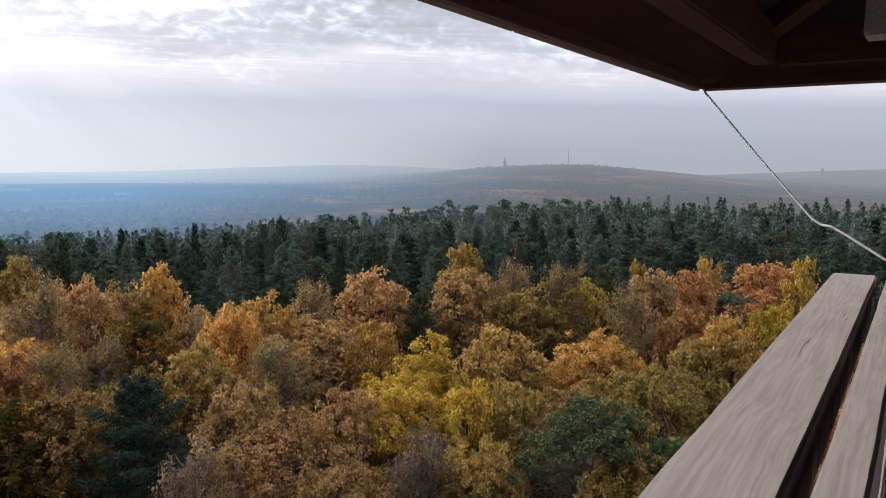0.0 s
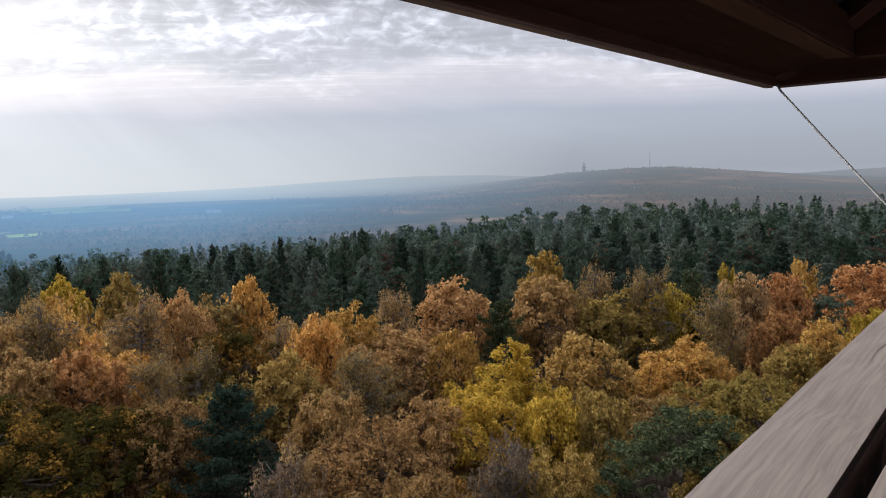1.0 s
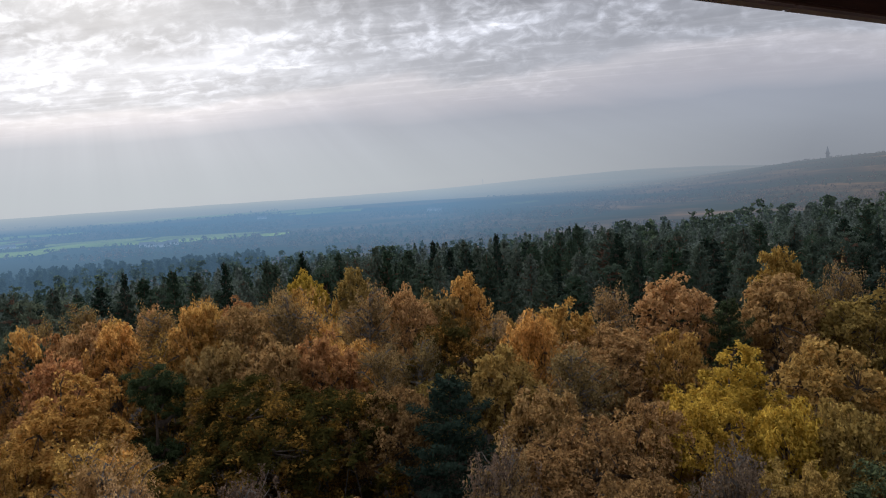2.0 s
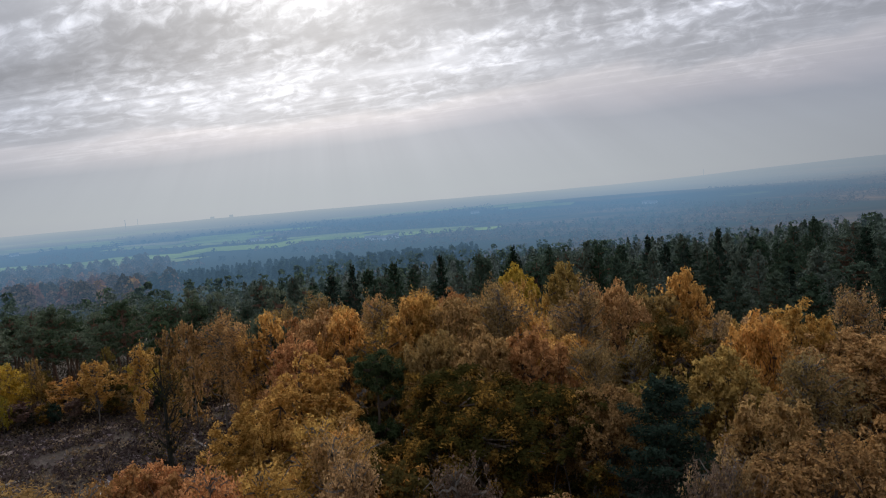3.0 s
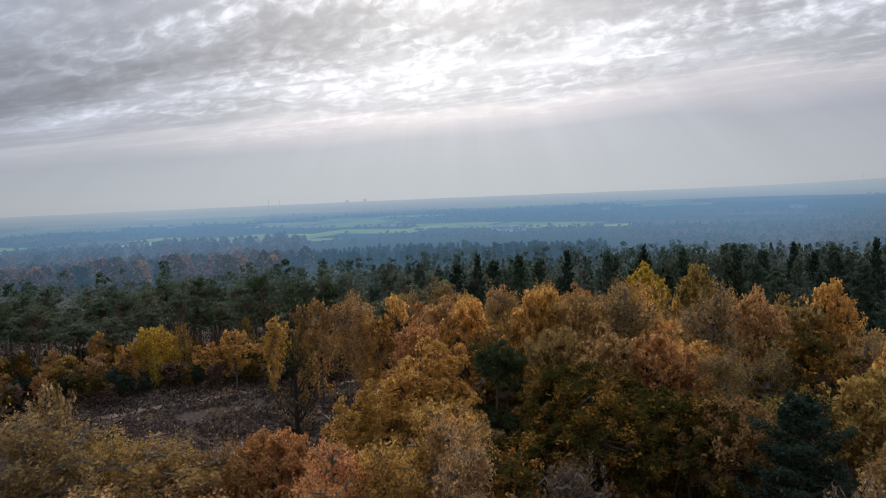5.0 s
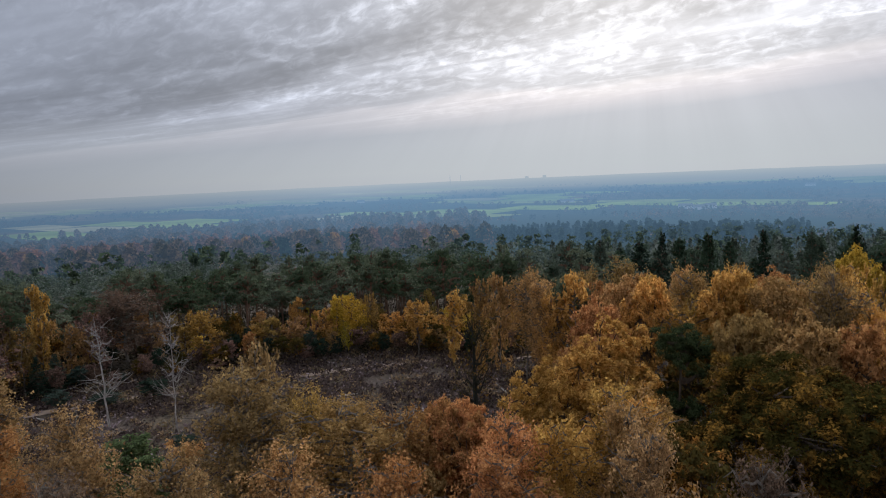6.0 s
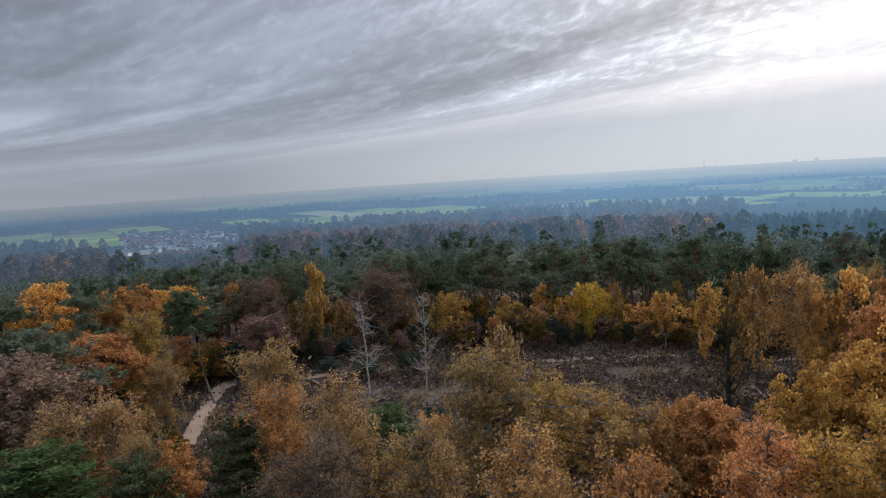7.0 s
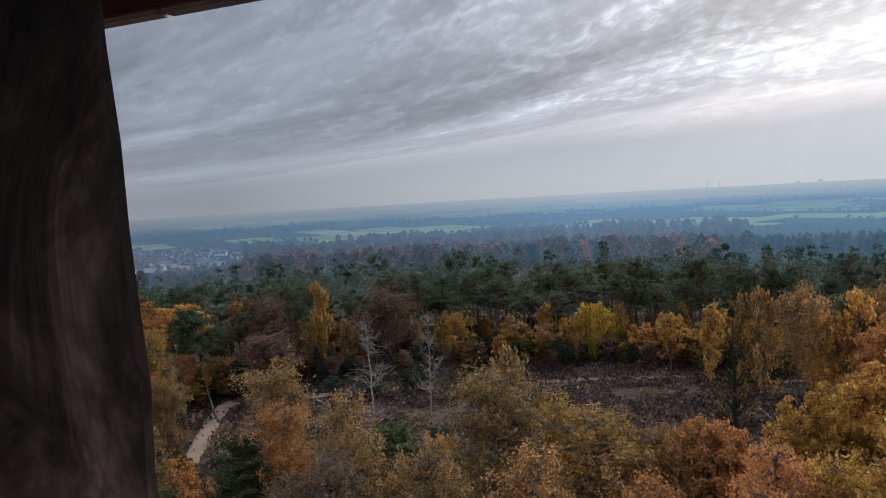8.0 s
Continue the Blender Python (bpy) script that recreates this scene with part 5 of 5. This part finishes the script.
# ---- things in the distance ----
# Colour of a far building, with painted haze laid over it as emission
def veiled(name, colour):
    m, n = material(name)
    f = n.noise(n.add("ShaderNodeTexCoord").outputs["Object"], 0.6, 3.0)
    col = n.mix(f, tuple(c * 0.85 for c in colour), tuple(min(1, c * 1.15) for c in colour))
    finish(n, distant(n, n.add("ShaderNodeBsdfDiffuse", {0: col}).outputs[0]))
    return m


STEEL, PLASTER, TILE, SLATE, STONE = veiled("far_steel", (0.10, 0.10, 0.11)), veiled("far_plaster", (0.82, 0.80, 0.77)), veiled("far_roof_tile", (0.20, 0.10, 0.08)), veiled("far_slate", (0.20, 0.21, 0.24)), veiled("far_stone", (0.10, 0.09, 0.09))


def taper(r0, r1, tall, sides=8):
    bm = bmesh.new()
    bmesh.ops.create_cone(bm, cap_ends=True, segments=sides, radius1=r0, radius2=r1, depth=tall)
    bmesh.ops.translate(bm, vec=(0, 0, tall / 2), verts=bm.verts)
    return bm


def stand(name, az, r, label, category, group="", sink=0.0):
    x, y = polar(az, r)
    root = new(name)
    root.matrix_basis = pose(x, y, height(x, y) - sink, 0, 0, az)
    return tagged(root, label, category, group)


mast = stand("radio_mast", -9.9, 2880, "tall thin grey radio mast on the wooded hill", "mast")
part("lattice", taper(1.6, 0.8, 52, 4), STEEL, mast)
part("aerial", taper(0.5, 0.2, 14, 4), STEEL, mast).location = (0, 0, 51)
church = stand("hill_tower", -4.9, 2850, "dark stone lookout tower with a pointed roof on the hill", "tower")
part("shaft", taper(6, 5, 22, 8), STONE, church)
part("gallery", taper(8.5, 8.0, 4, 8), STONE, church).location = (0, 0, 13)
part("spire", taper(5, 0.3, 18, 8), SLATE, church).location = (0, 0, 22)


def chimney(az, r, tall, wide=1.9):
    root = stand("chimney", az, r, "slender grey chimney in the haze of the plain", "chimney", "chimneys of the plain")
    part("stack", taper(wide, wide * 0.7, tall, 8), STEEL, root)
    part("rim", taper(wide * 0.85, wide * 0.85, 3, 8), STEEL, root).location = (0, 0, tall - 2)
    return root


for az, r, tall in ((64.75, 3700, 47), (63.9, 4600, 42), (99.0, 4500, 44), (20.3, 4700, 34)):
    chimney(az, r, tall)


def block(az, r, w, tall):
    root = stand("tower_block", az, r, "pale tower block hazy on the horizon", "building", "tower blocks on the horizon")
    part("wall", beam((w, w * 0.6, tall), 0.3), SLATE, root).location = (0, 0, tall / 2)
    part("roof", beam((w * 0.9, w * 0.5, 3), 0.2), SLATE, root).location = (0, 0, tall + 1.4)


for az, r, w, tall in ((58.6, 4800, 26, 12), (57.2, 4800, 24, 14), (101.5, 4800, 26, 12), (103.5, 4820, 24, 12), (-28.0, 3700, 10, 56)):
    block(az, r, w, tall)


def house(x, y, turn, wide, deep, tall, roof_mat):
    root = new("house")
    root.matrix_basis = pose(x, y, height(x, y), 0, 0, turn)
    tagged(root, "pale village house with a pitched roof among trees", "house", "houses of the village")
    wall = part("wall", beam((wide, deep, tall), 0.05), PLASTER, root)
    wall.location = (0, 0, tall / 2)
    bm = bmesh.new()
    w, q, k = wide / 2 + 0.4, deep / 2 + 0.4, tall * 0.8
    a = [bm.verts.new(p) for p in ((-w, -q, tall), (w, -q, tall), (w, q, tall), (-w, q, tall), (-w, 0, tall + k), (w, 0, tall + k))]
    for f in ((0, 1, 5, 4), (2, 3, 4, 5), (0, 4, 3), (1, 2, 5), (3, 2, 1, 0)):
        bm.faces.new([a[i] for i in f])
    top = part("roof", bm, roof_mat, root)
    part("chimney", beam((0.7, 0.7, 1.8), 0.05), TILE, top).location = (wide * 0.28, 0, tall + k)
    for i in (-1, 1):
        part("window", beam((1.4, 0.12, 1.4), 0.03), STEEL, wall).location = (i * wide / 4, -deep / 2 - 0.03, tall * 0.05)


rng = random.Random(77)
for i in range(190):
    az, r = rng.triangular(102.6, 109.8, 107.6) if i < 170 else rng.uniform(97, 103), rng.uniform(840, 1210)
    x, y = polar(az, r)
    house(x, y, rng.choice((0, 35, 90, 125)) + rng.uniform(-8, 8), rng.uniform(8, 13), rng.uniform(7, 9), rng.uniform(3.5, 6), rng.choice((TILE, SLATE, SLATE, STONE)))
for az, r in ((45.5, 1150), (46.5, 1180), (44.7, 1175), (38.0, 1900), (24.0, 1700), (24.6, 1720), (55.5, 1500), (72.0, 1900)):
    x, y = polar(az, r)
    house(x, y, az + rng.uniform(-20, 20), rng.uniform(16, 30), 10, 4.5, SLATE)

# ---- clearing, path and meadows ----
def ribbon(name, points, widths, mat, label, category, lift=0.06, steps=10, ragged=0.25):
    """A worn strip laid on the land along points."""
    pts, wid = [], []
    for (a, b), (wa, wb) in zip(zip(points, points[1:]), zip(widths, widths[1:])):
        for k in range(steps):
            t = k / steps
            pts.append(Vector(a).lerp(Vector(b), t))
            wid.append(wa + (wb - wa) * t)
    pts.append(Vector(points[-1]))
    wid.append(widths[-1])
    verts, faces = [], []
    across = 6
    for i, (p, w) in enumerate(zip(pts, wid)):
        d = (pts[min(i + 1, len(pts) - 1)] - pts[max(i - 1, 0)]).normalized()
        side = Vector((-d.y, d.x))
        shift = 0.35 * noise.noise(Vector((i * 0.23, 5, 0)))
        for j in range(across + 1):
            u = j / across - 0.5
            edge = w * u + shift + (ragged * noise.noise(Vector((i * 0.5, j * 3.0, 1))) if j in (0, across) else 0)
            q = p + side * edge
            verts.append((q.x, q.y, height(q.x, q.y) + lift - 0.09 * (1 - abs(2 * u)) - (0.12 if j in (0, across) else 0)))
    for i in range(len(pts) - 1):
        for j in range(across):
            a = i * (across + 1) + j
            faces.append((a, a + 1, a + across + 2, a + across + 1))
    ob = mesh_object(name, verts, faces, [mat], None, True)
    return tagged(ob, label, category, kind="structure")


ribbon("path", [(-66, -22.0), (-75, -23.2), (-79.1, -23.3), (-84.7, -23.7), (-91.2, -24.0), (-96.7, -24.1), (-102, -23.0)], [2.4, 2.2, 2.0, 2.0, 2.0, 2.2, 2.6], SAND, "pale trodden sandy path through the clearing", "path", 0.22)
TRACK = plain("sandy_track", (0.25, 0.19, 0.15), 1.0, 0.0, 0.4, 2.0)
ribbon("track", [(-102, -23), (-99.5, -14), (-100.2, -4.5), (-99.2, 8.5), (-98, 19.1), (-96.8, 27.8), (-94.6, 40.3), (-92.8, 47.7), (-92, 58)], [2.0, 1.6, 1.5, 1.5, 1.6, 1.6, 1.5, 1.4, 1.2], TRACK, "dull sandy track along the edge of the pines", "path", 0.20)


def in_clearing(x, y):
    r, az = math.hypot(x, y), bearing(x, y)
    return 57 < az < 108 and 52 < r < 113


def tufts(name, count, mat, size, high, seed, label, spread=0.45, leafs=14):
    """Low growth over the clearing, one mesh."""
    rng = np.random.default_rng(seed)
    shape = Shape()
    made = 0
    while made < count:
        az, r = rng.uniform(56, 109), math.sqrt(rng.uniform(50 ** 2, 116 ** 2))
        x, y = polar(az, r)
        if not in_clearing(x, y) or noise.noise(Vector((x * 0.13, y * 0.13, seed))) < rng.uniform(-0.5, 0.35):
            continue
        if min(abs(y + 23.6), 9) < 1.3 and -100 < x < -70:
            continue
        made += 1
        k = leafs
        s = rng.uniform(0.5, 1.5)
        p = rng.normal(0, 1, (k, 3)) * np.array([spread * s, spread * s, 0]) + np.array([x, y, height(x, y)])
        p[:, 2] += rng.uniform(0.02, high * s, k)
        leaves(shape, rng, p, np.tile([0, 0, 0.4], (k, 1)) + rng.normal(0, 0.6, (k, 3)), size * s, 0.6)
    return tagged(new(name, shape.mesh(name, mat)), label, "undergrowth", kind="stuff")


HEATH = leaf("heath_stems", (0.055, 0.038, 0.034), (0.105, 0.072, 0.060), (0.165, 0.115, 0.095), 0.2)
GRASS = leaf("withered_grass", (0.12, 0.085, 0.04), (0.20, 0.145, 0.07), (0.28, 0.21, 0.11), 0.3)
BRASH = leaf("cut_branches", (0.10, 0.078, 0.068), (0.18, 0.14, 0.125), (0.30, 0.25, 0.225), 0.1)
tufts("heather", 5600, HEATH, 0.20, 0.45, 3, "dark brown heather and brambles over the clearing")
tufts("withered_grass", 2000, GRASS, 0.16, 0.5, 4, "pale withered grass tufts in the clearing", 0.3)
tufts("brash", 1300, BRASH, 0.26, 0.18, 5, "grey cut twigs left on the ground of the clearing", 0.6, 8)
tufts("young_growth", 190, GRASS, 0.13, 1.2, 6, "withered saplings and bracken in the clearing", 0.45, 44)


def thicket(name, count, mat, seed, label, az0, az1, r0, r1, high):
    """Brambles and saplings on the wood's floor, one mesh."""
    rng = np.random.default_rng(seed)
    shape = Shape()
    for _ in range(count):
        az, r = rng.uniform(az0, az1), math.sqrt(rng.uniform(r0 ** 2, r1 ** 2))
        x, y = polar(az, r)
        if -106 < x < -64 and abs(y + 23.4) < 3.2:          # the path stays clear
            continue
        s = rng.uniform(0.5, 1.3)
        k = 46
        d = unit(rng.normal(0, 1, (k, 3)))
        d[:, 2] = np.abs(d[:, 2])
        p = d * np.array([1.3, 1.3, high]) * s * rng.uniform(0.5, 1.0, (k, 1)) + np.array([x, y, height(x, y)])
        leaves(shape, rng, p, d, 0.20, 0.6)
    return tagged(new(name, shape.mesh(name, mat)), label, "undergrowth", kind="stuff")


# undergrowth; its dark leaf colour also stands in for shade under the trees
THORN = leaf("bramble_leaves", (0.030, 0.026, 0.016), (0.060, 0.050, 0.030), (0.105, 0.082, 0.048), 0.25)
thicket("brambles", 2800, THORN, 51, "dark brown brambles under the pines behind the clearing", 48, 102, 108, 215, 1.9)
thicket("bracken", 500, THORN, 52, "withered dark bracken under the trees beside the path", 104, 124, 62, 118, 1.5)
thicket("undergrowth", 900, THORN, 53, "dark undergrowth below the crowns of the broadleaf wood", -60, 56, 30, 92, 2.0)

BRIGHT = plain("pale_stone", (0.75, 0.75, 0.73), 0.7)
marker = new("boundary_stone")
marker.matrix_basis = pose(-84.6, -28.7, height(-84.6, -28.7))
tagged(marker, "small pale stone block lying beside the path", "stone")
part("block", beam((0.55, 0.4, 0.42), 0.06, 0.05), BRIGHT, marker).location = (0, 0, 0.18)
part("cap", beam((0.6, 0.45, 0.08), 0.02, 0.02), BRIGHT, marker).location = (0, 0, 0.42)


def stump(x, y, r, tall, turn):
    root = new("tree_stump")
    root.matrix_basis = pose(x, y, height(x, y), 0, 0, turn)
    tagged(root, "cut tree stump with a pale top in the clearing", "stump", "stumps in the clearing")
    bm = taper(r * 1.25, r, tall, 9)
    for q in bm.verts:
        q.co += Vector((noise.noise(q.co * 4 + Vector((x, 0, 0))), noise.noise(q.co * 4 + Vector((y, 3, 0))), 0)) * r * 0.3
    part("bole", bm, BARK["brown"], root)
    part("cut_face", taper(r * 0.86, r * 0.84, 0.02, 9), SAND, root, "pale sawn face").location = (0, 0, tall - 0.004)


rng = random.Random(9)
for i in range(46):
    az, r = rng.uniform(58, 102), rng.uniform(66, 103)
    x, y = polar(az, r)
    stump(x, y, rng.uniform(0.14, 0.28), rng.uniform(0.25, 0.6), rng.uniform(0, 360))


def felled(x, y, turn, long, r):
    root = new("felled_log")
    root.matrix_basis = pose(x, y, height(x, y) + r * 0.8, 0, 90, turn)
    tagged(root, "felled bare log lying in the clearing", "log", "logs in the clearing")
    bm = taper(r, r * 0.6, long, 8)
    for q in bm.verts:
        q.co += Vector((noise.noise(q.co * 2), noise.noise(q.co * 2 + Vector((5, 0, 0))), 0)) * 0.06
    part("bole", bm, BARK["grey"], root)
    part("cut_end", taper(r * 0.92, r * 0.9, 0.02, 8), SAND, root, "pale sawn end").location = (0, 0, -0.015)


for i in range(16):
    az, r = rng.uniform(60, 100), rng.uniform(68, 100)
    x, y = polar(az, r)
    felled(x, y, rng.uniform(0, 360), rng.uniform(2, 5), rng.uniform(0.09, 0.18))

plant("leaning", "scots", *polar(103.8, 93), 15.2, 4.6, -76)
fill(44, 98, 113, 112, 123, [("broad", "brown"), ("broad", "amber"), ("slim", "brown"), ("broad", "russet"), ("slim", "amber")], 0.7, 81, (8, 11.5), (2.0, 3.0))
fill(60, 99, 113, 98, 113, [("small", "oak"), ("small", "rust"), ("small", "brown"), ("small", "spruce")], 0.6, 82, (2.5, 6.0), (1.4, 2.2))
# evergreen bushes at the edge of the clearing
for x, y, h, w in ((-97, 2, 3.2, 2.2), (-96, -3.5, 2.8, 2.0), (-99, -9, 3.0, 1.8), (-88, 46.8, 1.9, 1.4), (-101, -16, 2.6, 1.7), (-76, 4, 2.2, 1.7), (-72, 9, 2.0, 1.6)):
    plant("small", "spruce", x, y, h, w)
fill(300, 50, 100, 105, 134, [("small", "oak"), ("small", "russet"), ("small", "spruce")], 0.55, 41, (2.0, 5.0), (1.0, 1.8))


def meadow(cell, mat, label):
    """A field far off, laid over the plain inside its hedges."""
    col, row = cell
    edge = random.Random(col * 31 + row * 57)
    verts, faces, cols, rows = [], [], 7, 4
    trim = [edge.uniform(0.0, 0.05) for _ in range(4)]
    for i in range(cols + 1):
        for j in range(rows + 1):
            u, w = trim[0] + (1 - trim[0] - trim[1]) * i / cols, trim[2] + (1 - trim[2] - trim[3]) * j / rows
            a, b = (col + u) * LONG_SIDE - (row * 73.0) % LONG_SIDE, (row + w) * SHORT_SIDE
            x, y = a * math.cos(PARCEL) - b * math.sin(PARCEL), a * math.sin(PARCEL) + b * math.cos(PARCEL)
            verts.append((x, y, height(x, y) + 1.0))
    for i in range(cols):
        for j in range(rows):
            a = i * (rows + 1) + j
            faces.append((a, a + 1, a + rows + 2, a + rows + 1)[::-1])
    return tagged(mesh_object("meadow", verts, faces, [mat], None, True), label, "meadow", kind="structure")


def field(name, colour, vary):
    m, n = material(name)
    co = n.add("ShaderNodeNewGeometry").outputs["Position"]
    f = n.noise(n.vec("MULTIPLY", co, (1, 0.35, 0)).outputs[0], 0.012, 5.0, 0.6)
    col = n.mix(n.ramp(f, [(0.35, grey(0)), (0.65, grey(1))]), tuple(c * (1 - vary) for c in colour), tuple(c * (1 + vary) for c in colour))
    # the field's own colour lies under the painted haze
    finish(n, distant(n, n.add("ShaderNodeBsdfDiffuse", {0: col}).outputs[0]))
    return m


GREEN, PALE, LUSH = field("meadow_green", (0.21, 0.26, 0.08), 0.35), field("stubble", (0.32, 0.31, 0.18), 0.3), field("lush_green", (0.22, 0.31, 0.07), 0.3)
for col in range(-18, 8):
    for row in range(-16, 40):
        kind_ = crop((col, row))
        if kind_ is not None:
            meadow((col, row), (LUSH, PALE, GREEN)[kind_], ("lush green meadow", "pale stubble field", "green meadow")[kind_] + " in the haze of the plain")
